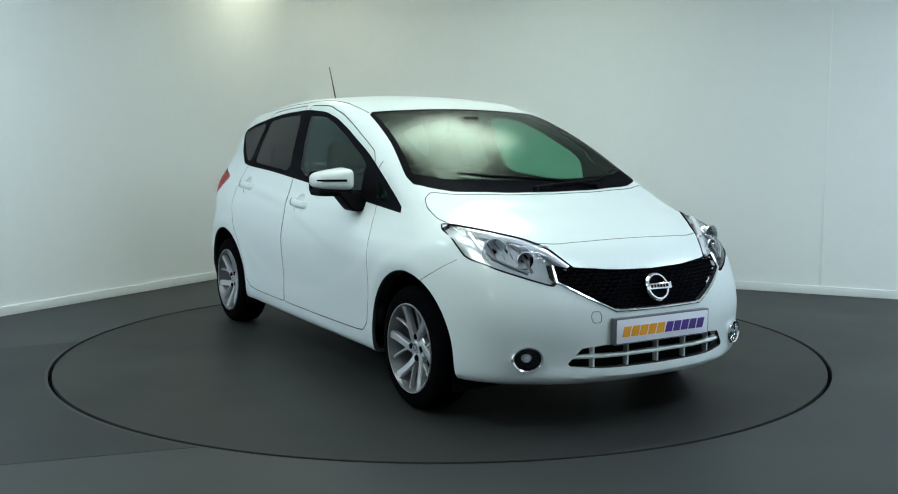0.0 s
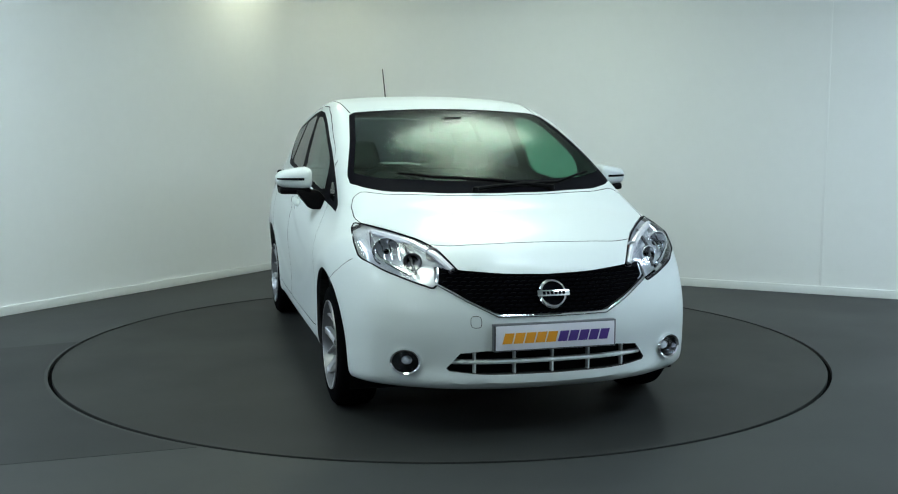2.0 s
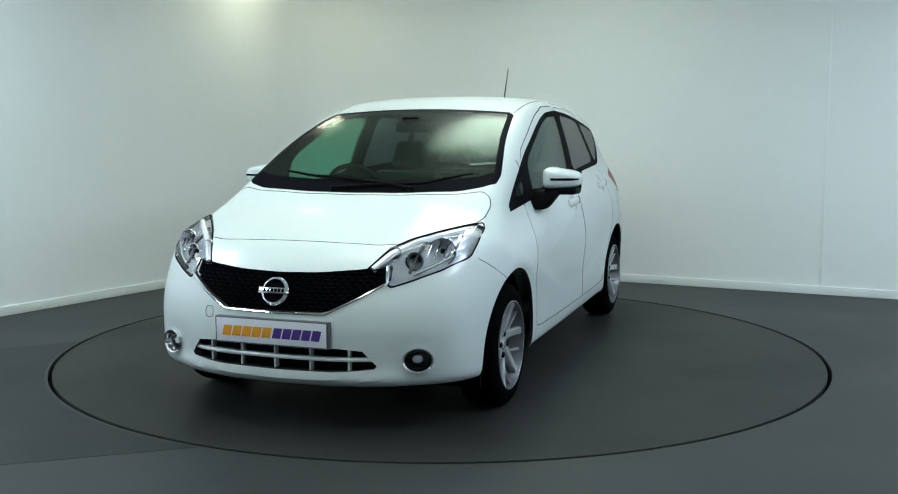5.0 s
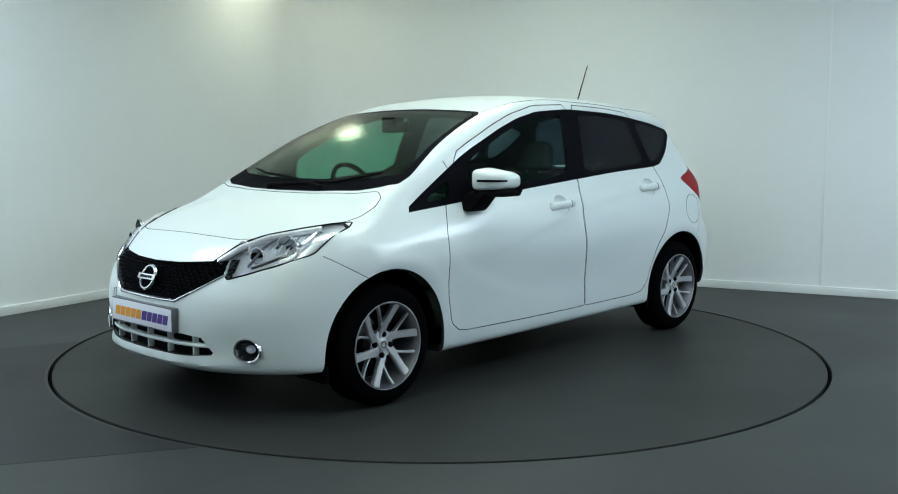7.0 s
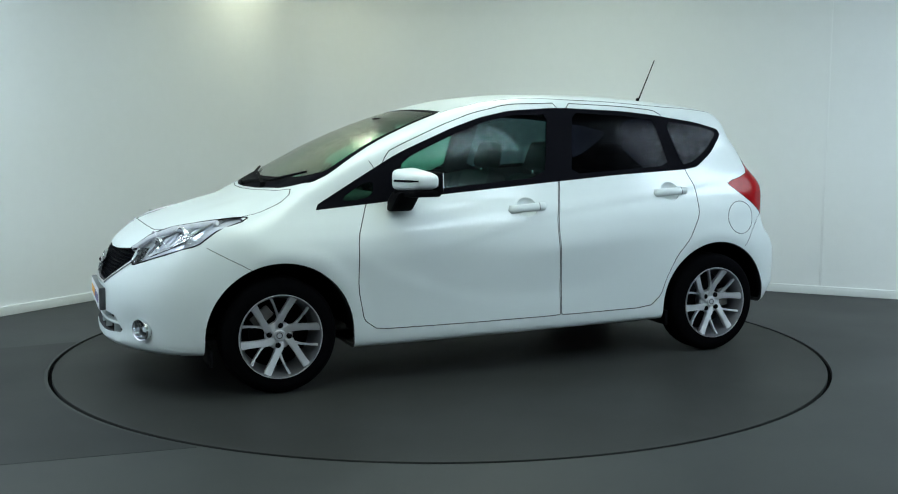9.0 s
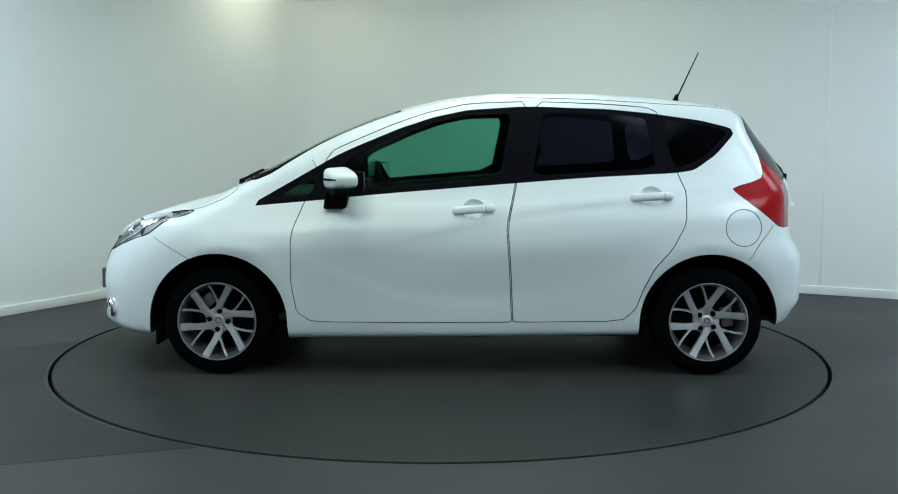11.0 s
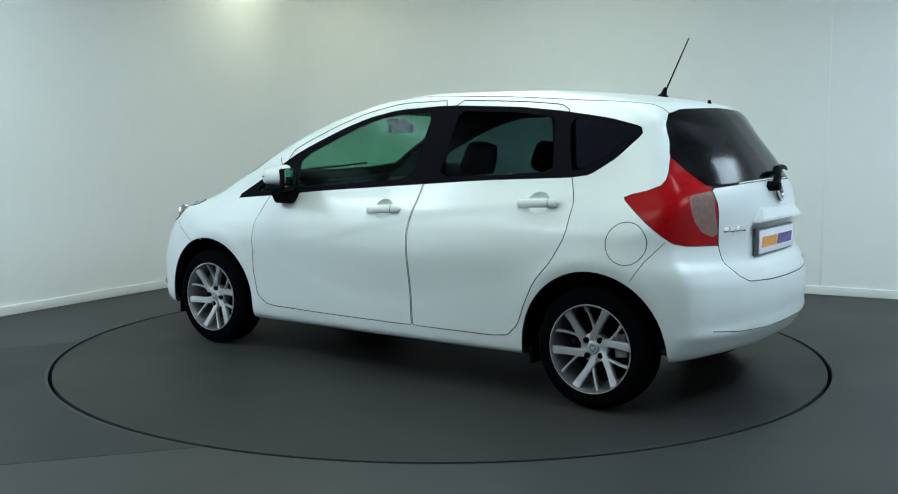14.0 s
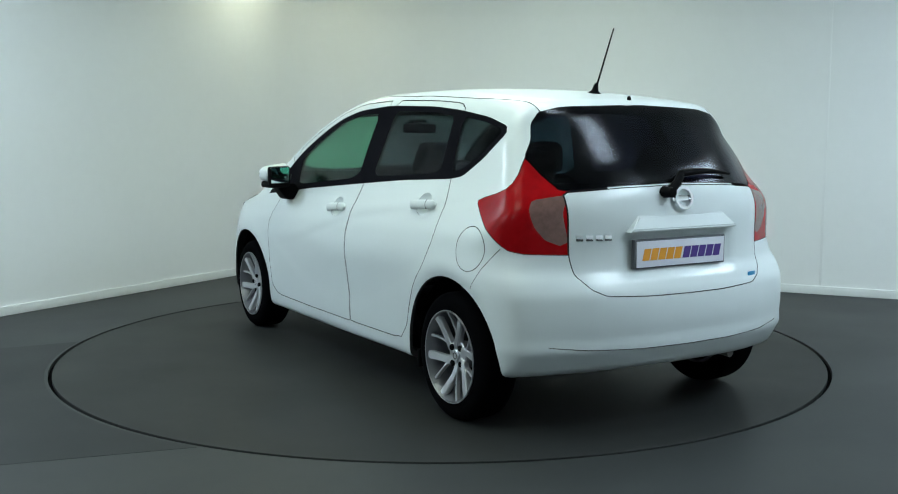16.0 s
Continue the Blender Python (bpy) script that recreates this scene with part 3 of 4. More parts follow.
def build_car():
    car = new("car")
    tagged(car, "pearl white five-door hatchback with tinted rear windows on a turntable", "car")
    shell = build_shell()
    # body: the skin less all openings
    body = shell.copy()
    body = carve(body, both(merge(arch(1.295, .368), arch(-1.302, .366))), "DIFFERENCE")
    body = carve(body, both(plate_of(DLO, "y", .35, 1.0)), "DIFFERENCE")
    body = carve(body, both(merge(plate_of(inset(DOOR_F, -.0015), "y", .40, 1.0), plate_of(inset(DOOR_R, -.0015), "y", .40, 1.0))), "DIFFERENCE")
    body = carve(body, plate_of(SCREEN, "z", .95, 1.7), "DIFFERENCE")
    body = carve(body, plate_of(HOOD, "z", .72, 1.08), "DIFFERENCE")
    body = carve(body, both(plate_of(LAMP, "x", 1.46, 2.3)), "DIFFERENCE")
    body = carve(body, merge(plate_of(INTAKE, "x", 1.9, 2.3), plate_of(GRILLE, "x", 1.8, 2.3)), "DIFFERENCE")
    body = carve(body, plate_of(REAR_GLASS, "x", -2.2, -1.45), "DIFFERENCE")
    body = carve(body, plate_of(HATCH, "x", -2.2, -1.6), "DIFFERENCE")
    body = carve(body, both(plate_of(circle(.60, .332, .056, .052), "x", 1.7, 2.3)), "DIFFERENCE")
    body = carve(body, slit([(-.66, .405), (-.5, .388), (-.25, .380), (0, .378), (.25, .380), (.5, .388), (.66, .405)], "x", -2.2, -1.6, .0035), "DIFFERENCE")
    body = carve(body, both(plate_of(TAIL, "y", .36, 1.0)), "DIFFERENCE")
    body = carve(body, both(merge(slit([(1.64, .735), (1.56, .69), (1.44, .625)], "y", .6, 1.0, .0028), slit([(-1.64, .80), (-1.56, .71), (-1.50, .62)], "y", .6, 1.0, .0028))), "DIFFERENCE")
    flap = plate_of(circle(-1.471, .788, .097, .097), "y", .6, 1.0)
    body = carve(body, both(flap), "DIFFERENCE")
    body = carve(body, both(slit([(.345, .548), (.1, .556), (-.5, .556), (-1.1, .535), (-1.55, .50)], "z", 1.3, 1.7, 0.005)), "DIFFERENCE")
    part("body", body, None, car)
    part("fuel_flap", carve(shell, plate_of(circle(-1.471, .788, .0935, .0935), "y", .6, 1.0), "INTERSECT"), None, car)
    part("side_cap", mirrored(carve(shell, plate_of(circle(-1.471, .788, .0968, .0968), "y", .6, 1.0), "INTERSECT")), None, car)

    def pair(name, me, mat, label="", angle=35):
        out = part(name, me, mat, car, label, angle)
        return out, part(name, mirrored(me), mat, car, label, angle)
    panel = carve(shell, plate_of(DLO, "y", .35, 1.0), "DIFFERENCE")
    for outline in (DOOR_F, DOOR_R):
        d = carve(panel, plate_of(inset(outline, .0029), "y", .40, 1.0), "INTERSECT")
        hx, hz = HANDLES[0 if outline is DOOR_F else 1]
        d = carve(d, plate_of(circle(hx, hz, .062, .052), "y", .6, 1.0), "DIFFERENCE")
        pair("door", d, None)
    fr = carve(shell, plate_of(inset(DLO, .001), "y", .35, 1.0), "INTERSECT")
    wins = merge(merge(plate_of(WIN_Q, "y", .3, 1.0), plate_of(WIN_F, "y", .3, 1.0)), merge(plate_of(WIN_R, "y", .3, 1.0), plate_of(WIN_C, "y", .3, 1.0)))
    fr = carve(fr, wins, "DIFFERENCE")
    pair("window_surround", fr, M_BLACK, "gloss black window surround and pillars")
    for outline, mat, lab in ((WIN_Q, M_GLASS, ""), (WIN_F, M_GLASS, "clear side window"), (WIN_R, M_PRIVACY, "dark privacy glass"), (WIN_C, M_PRIVACY, "dark privacy glass")):
        w = carve(shell, plate_of(inset(outline, .0006), "y", .35, 1.0), "INTERSECT")
        pair("window", w, mat, lab)
    glass_in = [(x - .075 * max(0.0, min(1.0, (x - .98) / .15)), y) for x, y in inset(SCREEN, .032)]
    g = carve(shell, plate_of(inset(glass_in, .0006), "z", .95, 1.7), "INTERSECT")
    part("windscreen", g, M_SCREEN, car, "raked laminated windscreen")
    g = carve(shell, plate_of(inset(SCREEN, .002), "z", .95, 1.7), "INTERSECT")
    g = carve(g, plate_of(glass_in, "z", .9, 1.8), "DIFFERENCE")
    part("windscreen_border", g, M_BLACK, car, "black border band of the windscreen")
    g = carve(shell, plate_of(inset(HOOD, .004), "z", .72, 1.08), "INTERSECT")
    g = carve(g, both(plate_of(inset(LAMP, -.004), "x", 1.40, 2.3)), "DIFFERENCE")
    part("bonnet", g, None, car)
    g = carve(shell, plate_of(inset(REAR_GLASS, .003), "x", -2.2, -1.45), "INTERSECT")
    part("rear_window", g, M_REAR, car, "dark tinted rear window")
    g = carve(shell, plate_of(inset(HATCH, .004), "x", -2.2, -1.6), "INTERSECT")
    part("tailgate", g, None, car)
    g = carve(shell, plate_of(inset(TAIL, .003), "y", .36, 1.0), "INTERSECT")
    g = carve(g, plate_of(inset(REAR_GLASS, -.003), "x", -2.2, -1.45), "DIFFERENCE")
    g = carve(g, plate_of(inset(HATCH, -.002), "x", -2.2, -1.45), "DIFFERENCE")
    ins = rounded([(-1.704, 1.002), (-1.716, .955), (-1.731, .885), (-1.750, .838), (-1.776, .815), (-1.790, .83), (-1.784, .90), (-1.772, 1.0), (-1.758, 1.022)], 1, .10)
    ins_me = carve(g, plate_of(ins, "y", .3, 1.0), "INTERSECT")
    g = carve(g, plate_of(ins, "y", .3, 1.0), "DIFFERENCE")
    g.materials[0] = M_RED
    a, b = pair("tail_lamp", g, None, "red boomerang-shaped tail lamp")
    for parent, me in ((a, ins_me), (b, mirrored(ins_me))):
        part("lamp_insert", me, M_SMOKE, parent, "smoky clear lamp insert")
    # headlamps: a clear lens before a bright bowl
    g = carve(shell, plate_of(inset(LAMP, .003), "x", 1.46, 2.3), "INTERSECT")
    a, b = pair("headlamp", g, M_LENS, "clear swept-back headlamp lens")
    return car, shell, (a, b)


car, shell, headlamps = build_car()


# ---------------------------------------------------------------- the car's fittings
def on(axis, u, v, lift=0.0, side=1):
    """The place on the body's skin: axis 'x' takes (y, z), 'y' takes (x, z), 'z' takes (x, y)."""
    lo, hi = (0.2, 2.4) if axis != "y" else (0.2, 1.2)
    if axis == "z":
        lo, hi = 0.6, 1.8
    for _ in range(3):
        m = np.linspace(lo, hi, 65)
        a, b = np.full(65, float(u)), np.full(65, float(v))
        p = {"x": (side * m, a, b), "y": (a, side * m, b), "z": (a, b, m)}[axis]
        out = body_field(np.stack(p, 1)) >= 0
        k = max(1, int(np.argmax(out)) if out.any() else 64)
        lo, hi = float(m[k - 1]), float(m[k])
    m = lo + lift
    return Vector({"x": (side * m, u, v), "y": (u, side * m, v), "z": (u, v, m)}[axis])


def moved(me, x, y, z):
    out = me.copy()
    for v in out.vertices:
        v.co += Vector((x, y, z))
    return out


def build_wheel():
    """A wheel at its own centre, its face towards +y."""
    w = 0.092
    prof = [(.206, -w), (.24, -w - .006), (.268, -w + .004), (.283, -w + .02), (.288, -.05), (.2885, 0), (.288, .05), (.283, w - .02), (.268, w - .004), (.24, w + .006), (.206, w),
            (.196, w - .02), (.196, -w + .02)]
    # brake disc in black, its shade behind the spokes put into the colour
    disc = lathe([(.02, -.02), (.135, -.02), (.135, -.032), (.02, -.032)], 48, closed=True)
    wheel = part("wheel", disc, M_PLASTIC, car, "alloy wheel with black tyre")
    part("tyre", lathe(prof, 72, closed=True), M_TYRE, wheel, "black rubber tyre")
    part("rim", lathe([(.2075, w + .001), (.2065, w + .006), (.2030, w + .006), (.1985, w - .006), (.186, w - .05), (.176, -.03), (.176, -.07), (.192, -.075), (.2035, w - .012)], 72, closed=True), M_BARREL, wheel, "silver rim barrel, darkened for the shade behind the spokes")
    part("rim_lip", lathe([(.2085, w + .001), (.2080, w + .007), (.2050, w + .007), (.2030, w + .001)], 72, closed=True), M_ALLOY, wheel, "thin bright rim lip")
    part("inner_drum", lathe([(.05, -.078), (.18, -.078), (.18, -.060), (.05, -.060)], 48, closed=True), M_PLASTIC, wheel)
    part("brake_caliper", box(-.150, -.085, -.005, .018, -.055, .055, .012, 2), M_STEEL, wheel, "grey brake caliper behind the spokes")
    hub = lathe([(.012, .056), (.030, .056), (.040, .052), (.066, .050), (.070, .044), (.068, .02), (.055, -.02), (.012, -.02)], 40)
    part("hub", hub, M_ALLOY, wheel)
    part("centre_cap", lathe([(.004, .063), (.024, .063), (.028, .060), (.0285, .055), (.004, .055)], 32), M_ALLOY, wheel, "round silver centre cap")
    part("cap_mark", lathe([(.012, .0632), (.012, .0642), (.016, .0642), (.016, .0632)], 28, closed=True), M_ALLOY2, wheel)

    def spoke(line, low, high, bevel, sink):
        left, right = [], []
        pts = [Vector((-r * math.cos(radians(a)), r * math.sin(radians(a)))) for r, a, _ in line]
        for k, p in enumerate(pts):
            d = (pts[min(k + 1, len(pts) - 1)] - pts[max(k - 1, 0)]).normalized()
            n = Vector((-d.y, d.x)) * line[k][2]
            left.append(tuple(p + n))
            right.append(tuple(p - n))
        b = plate_of(left + right[::-1], "y", low, high, bevel=bevel)
        for v in b.verts:
            r = math.hypot(v.co.x, v.co.z)
            v.co.y += 0.034 * (r / .205) ** 2 - sink
        return smooth(mesh_of("spoke", b, M_ALLOY), 30)
    wide = spoke([(.030, 36, .014), (.060, 22, .0190), (.090, 12.5, .0172), (.120, 7, .0160), (.160, 2.5, .0170), (.2035, 0, .0192)], .030, .056, .004, 0)
    thin = spoke([(.066, 17, .011), (.095, 22, .0065), (.120, 25.5, .0048), (.160, 29.5, .0046), (.2035, 33.5, .0066)], .034, .054, .002, .005)
    for i in range(6):
        for me in (wide, thin):
            ob = new("spoke", me)
            ob.parent = wheel
            ob.matrix_local = pose(0, 0, 0, 0, 60 * i, 0)
    nut = smooth(mesh_of("wheel_bolt", lathe([(.002, .064), (.009, .064), (.0125, .062), (.0145, .058), (.0145, .048), (.002, .048)], 16), M_PLASTIC))
    for i in range(4):
        ob = new("wheel_bolt", nut)
        ob.parent = wheel
        a = radians(90 * i + 42.5)
        ob.location = (-.050 * math.cos(a), 0.0, .050 * math.sin(a))
    return wheel


def build_wheels():
    wheel = build_wheel()
    wheel.matrix_basis = pose(1.3, .728, .2885, 0, 130, 0)
    copy_thing(wheel, pose(-1.3, .728, .2885, 0, 7.5, 0))
    copy_thing(wheel, pose(1.3, -.728, .2885, 0, 50, 180))
    copy_thing(wheel, pose(-1.3, -.728, .2885, 0, 13, 180))
    for cx in (1.295, -1.302):
        for s in (1, -1):
            b = bmesh.new()
            rows = []
            for y in (.77, .44, .43):
                r = .369 if y > .435 else .05
                rows.append([b.verts.new((cx + r * math.cos(a), s * y, .285 + r * math.sin(a))) for a in np.linspace(0.0, math.pi, 31)])
            for p, q in zip(rows, rows[1:]):
                for i in range(30):
                    b.faces.new((p[i], p[i + 1], q[i + 1], q[i]))
            b2 = b.copy()
            b.free()
            bmesh.ops.solidify(b2, geom=b2.faces[:], thickness=-0.006)
            part("wheel_arch_liner", b2, M_PLASTIC, car, "black wheel arch liner")
    part("underbody", merge(box(-1.45, 1.80, -.40, .40, .20, .25, .02), box(-.86, .86, -.72, .72, .19, .235, .02)), M_PLASTIC, car, "black underbody tray")
    for s in (1, -1):
        part("mud_flap", box(-.985, -.965, s * .60, s * .80, .175, .26, .004), M_PLASTIC, car)
        part("mud_flap", box(1.625, 1.64, s * .56, s * .78, .155, .24, .004), M_PLASTIC, car)
    part("exhaust_silencer", tube([(-1.52, -.22, .30), (-1.52, .22, .30)], .075, 20), M_STEEL, car, "grey steel exhaust silencer")
    part("exhaust_pipe", tube([(-1.5, -.3, .28), (-1.6, -.38, .28), (-1.80, -.40, .265)], .022, 14), M_STEEL, car)


def bars(parent, x, y0, y1, z0, z1, mats, slant, side):
    """Slanted print bars across a plate's face."""
    n = len(mats)
    for i, m in enumerate(mats):
        a, c = y0 + (y1 - y0) * (i + .07) / n, y0 + (y1 - y0) * (i + .93) / n
        k = slant if y1 > y0 else -slant
        poly = [(a, z0), (c - k * .0, z0), (c + k, z1), (a + k, z1)]
        part("print_bar", plate_of(poly, "x", x, x + .0012 * side), m, parent)


def build_front():
    dark = moved(carve(shell, plate_of(inset(GRILLE, .002), "x", 1.8, 2.3), "INTERSECT"), -.028, 0, 0)
    grille = part("grille", dark, M_PLASTIC, car, "black honeycomb grille")

    def inside(y, z):
        hit = False
        for (a, b), (c, d) in zip(GRILLE, GRILLE[1:] + GRILLE[:1]):
            if (b > z) != (d > z) and y < (c - a) * (z - b) / (d - b) + a:
                hit = not hit
        return hit
    cell = bmesh.new()
    dz, dy = .0155, .036
    for r in range(13):
        z = .536 + dz * r
        for c in range(-14, 15):
            y = dy * (c + .5 * (r % 2))
            if inside(y, z) and inside(y + .02, z) and inside(y - .02, z):
                p = on("x", y, z, -.008)
                tmp = [(y - .0165, z - .001), (y - .010, z + .0045), (y + .010, z + .0045), (y + .0165, z - .001), (y + .010, z - .004), (y - .010, z - .004)]
                plate_of(tmp, "x", p.x - .012, p.x, bm=cell)
    part("grille_mesh", cell, M_BLACK, grille, "small gloss black honeycomb bars")
    path = [(.462, .715), (.470, .652), (.36, .588), (.238, .5265), (.12, .5245), (0, .524)]
    path = path + [(-y, z) for y, z in path[-2::-1]]
    fine = []
    for (a, b), (c, d) in zip(path, path[1:]):
        fine += [(a + (c - a) * i / 6, b + (d - b) * i / 6) for i in range(6)]
    fine.append(path[-1])
    part("grille_trim", tube([on("x", y, z, .001) for y, z in fine], .0070, 10), M_CHROME, grille, "chrome V-shaped grille trim")
    p = on("x", 0, .613, .012)
    m = Matrix.Translation(p) @ pose(0, 0, 0, 0, -22, 0) @ pose(0, 0, 0, 0, 0, -90) @ Matrix.Scale(1.12, 4)
    badge = part("badge", lathe([(.043, -.012), (.0545, -.012), (.0565, -.004), (.052, .004), (.0455, .004), (.043, -.002)], 48, closed=True, m=m), M_CHROME, car, "round chrome badge with a bar")
    part("badge_bar", box(-.064, .064, -.004, .010, -.0125, .0125, .004, m=m), M_CHROME, badge)
    part("badge_back", lathe([(.003, -.010), (.044, -.010), (.044, -.014), (.003, -.014)], 40, m=m), M_BLACK, badge)
    for i in range(6):
        y = -.045 + .0155 * i
        part("print_bar", box(y, y + .010, .0098, .0112, -.006, .006, m=m), M_BLACK, badge)
    # plate with its frame
    plate = part("number_plate", box(2.070, 2.101, -.270, .270, .385, .499, .004), M_PLATE_EDGE, car, "white dealer plate in a grey frame")
    face = part("plate_face", box(2.100, 2.1035, -.262, .262, .3915, .4925, .001), M_PLATE, plate)
    bars(face, 2.1036, -.238, .0, .418, .462, [M_ORANGE] * 5, .012, 1)
    bars(face, 2.1036, .004, .232, .418, .462, [M_PURPLE] * 5, .012, 1)
    # lower intake
    back = moved(carve(shell, plate_of(inset(INTAKE, -.004), "x", 1.9, 2.3), "INTERSECT"), -.055, 0, 0)
    intake = part("lower_intake", back, M_PLASTIC, car, "dark lower air intake with white bars")
    b = bmesh.new()
    pts = [on("x", y, .335, -.012) for y in np.linspace(-.425, .425, 25)]
    for z0, z1 in ((.328, .343),):
        lo = [[b.verts.new(p + Vector((dx, 0, z - .335))) for p in pts] for dx, z in ((0, z0), (.004, .3355), (0, z1), (-.03, z1), (-.03, z0))]
        for q, r in zip(lo, lo[1:] + lo[:1]):
            for i in range(len(pts) - 1):
                b.faces.new((q[i], q[i + 1], r[i + 1], r[i]))
    part("intake_bar", b, M_PAINT, intake, "pearl white cross bar")
    for y in (-.165, 0, .165, -.33, .33):
        px = on("x", y, .335, -.018).x
        part("intake_fin", box(px - .03, px, y - .004, y + .004, .284, .386, .002), M_PAINT, intake)
    for s in (1, -1):
        p = on("x", s * .60, .332, .006, 1)
        m = Matrix.Translation(p) @ pose(0, 0, 0, 0, 0, s * 24 - 90) @ Matrix.Diagonal((1.25, 1, 1, 1))
        fog = part("fog_lamp", lathe([(.042, -.03), (.050, -.03), (.056, .006), (.052, .016), (.046, .012), (.042, -.01)], 40, closed=True, m=m), M_CHROME, car, "round fog lamp in a chrome ring")
        part("fog_reflector", lathe([(.002, -.028), (.042, -.028), (.042, -.033), (.002, -.033)], 32, m=m), M_PLASTIC, fog)
        part("fog_bulb", lathe([(.002, -.006), (.012, -.010), (.018, -.020), (.018, -.027), (.002, -.027)], 24, m=m), M_REFLECTOR, fog)
        part("fog_lens", lathe([(.002, .008), (.025, .006), (.0415, -.002), (.0415, -.006), (.002, .003)], 32, m=m), M_LENS, fog, "clear round lens")
    p = on("x", -.33, .50, .001)
    part("tow_cover", tube([on("x", -.33 + .022 * math.cos(a) * (abs(math.cos(a)) ** -.5 if abs(math.cos(a)) > .01 else 1), .505 + .024 * math.sin(a), .0008) for a in np.linspace(0, 2 * math.pi, 25)], .0012, 5), M_TRIM, car, "thin seam of the towing-eye cover")
    # headlamp innards
    base = carve(shell, plate_of(inset(LAMP, -.002), "x", 1.46, 2.3), "INTERSECT")
    for s, lamp in ((1, headlamps[0]), (-1, headlamps[1])):
        me = moved(base, -.045, -.012, -.004)
        if s < 0:
            me = mirrored(me)
        part("reflector", me, M_REFLECTOR, lamp, "bright silver reflector housing")
        rim = []
        for (y, z) in LAMP + LAMP[:1]:
            q = on("x", y, z, .0015)
            rim.append(Vector((q.x, s * q.y, q.z)))
        part("lamp_seal", tube(rim, .0036, 6), M_BLACK, lamp, "thin black edge seal")

        def bowl(y, z, r, mat, inner, depth=.05, back=.018):
            q = on("x", y, z, -back)
            mm = Matrix.Translation((q.x, s * y, z)) @ pose(0, 0, 0, 0, 0, s * 14 - 90)
            prof = [(r, 0), (r + .004, 0), (r + .003, -.012), (r * .7, -depth * .7), (r * .25, -depth), (.002, -depth), (.002, -depth + .004), (r * .25, -depth + .005), (r * .68, -depth * .66)]
            o = part("lamp_bowl", lathe(prof, 32, closed=True, m=mm), mat, lamp)
            part("bulb", lathe([(.002, -.004), (.010, -.008), (.011, -.03), (.002, -.03)], 20, m=mm), inner, lamp)
            return o
        bowl(.640, .770, .056, M_CHROME, M_PLASTIC, .06, .024)
        bowl(.548, .735, .036, M_CHROME, M_PLASTIC, .045, .018)
        bowl(.462, .766, .028, M_REFLECTOR, M_AMBER, .03, .014)
        for k in range(4):
            y = .592 + .030 * k
            rib = [on("x", y, z, -.020) for z in (.815, .79, .765, .74)]
            part("reflector_rib", tube([Vector((v.x, s * v.y, v.z)) for v in rib], .0035, 6), M_CHROME, lamp)
        strip = [on("x", y, z, -.008) for y, z in ((.40, .705), (.455, .765), (.53, .808), (.61, .830), (.675, .846))]
        part("lamp_trim", tube([Vector((v.x, s * v.y, v.z)) for v in strip], .015, 8), M_REFLECTOR, lamp)
        strip = [on("x", y, z, -.010) for y, z in ((.565, .83), (.558, .77), (.545, .69))]
        part("lamp_divider", tube([Vector((v.x, s * v.y, v.z)) for v in strip], .007, 8), M_ALLOY2, lamp, "dark divider between the bowls")
        strip = [on("x", y, z, -.012) for y, z in ((.675, .84), (.69, .79), (.672, .745), (.62, .715), (.56, .685))]
        part("lamp_trim", tube([Vector((v.x, s * v.y, v.z)) for v in strip], .008, 8), M_CHROME, lamp)
    # wipers and cowl
    for a, c, d in (((1.262, .30), (1.17, -.28), (1.11, -.45)), ((1.285, -.10), (1.215, .35), (1.09, .56))):
        pts = []
        for k in range(14):
            u = k / 13
            q = Vector(a).lerp(Vector(c), u / .7) if u < .7 else Vector(c).lerp(Vector(d), (u - .7) / .3)
            pts.append(on("z", q.x, q.y, .016))
        w = part("windscreen_wiper", tube(pts, .010, 8, taper=.006), M_PLASTIC, car, "black windscreen wiper arm and blade")
        part("wiper_pivot", lathe([(.003, .03), (.014, .028), (.018, 0), (.003, 0)], 20, m=Matrix.Translation(on("z", a[0], a[1], -.004)) @ pose(0, 0, 0, 90)), M_PLASTIC, w)


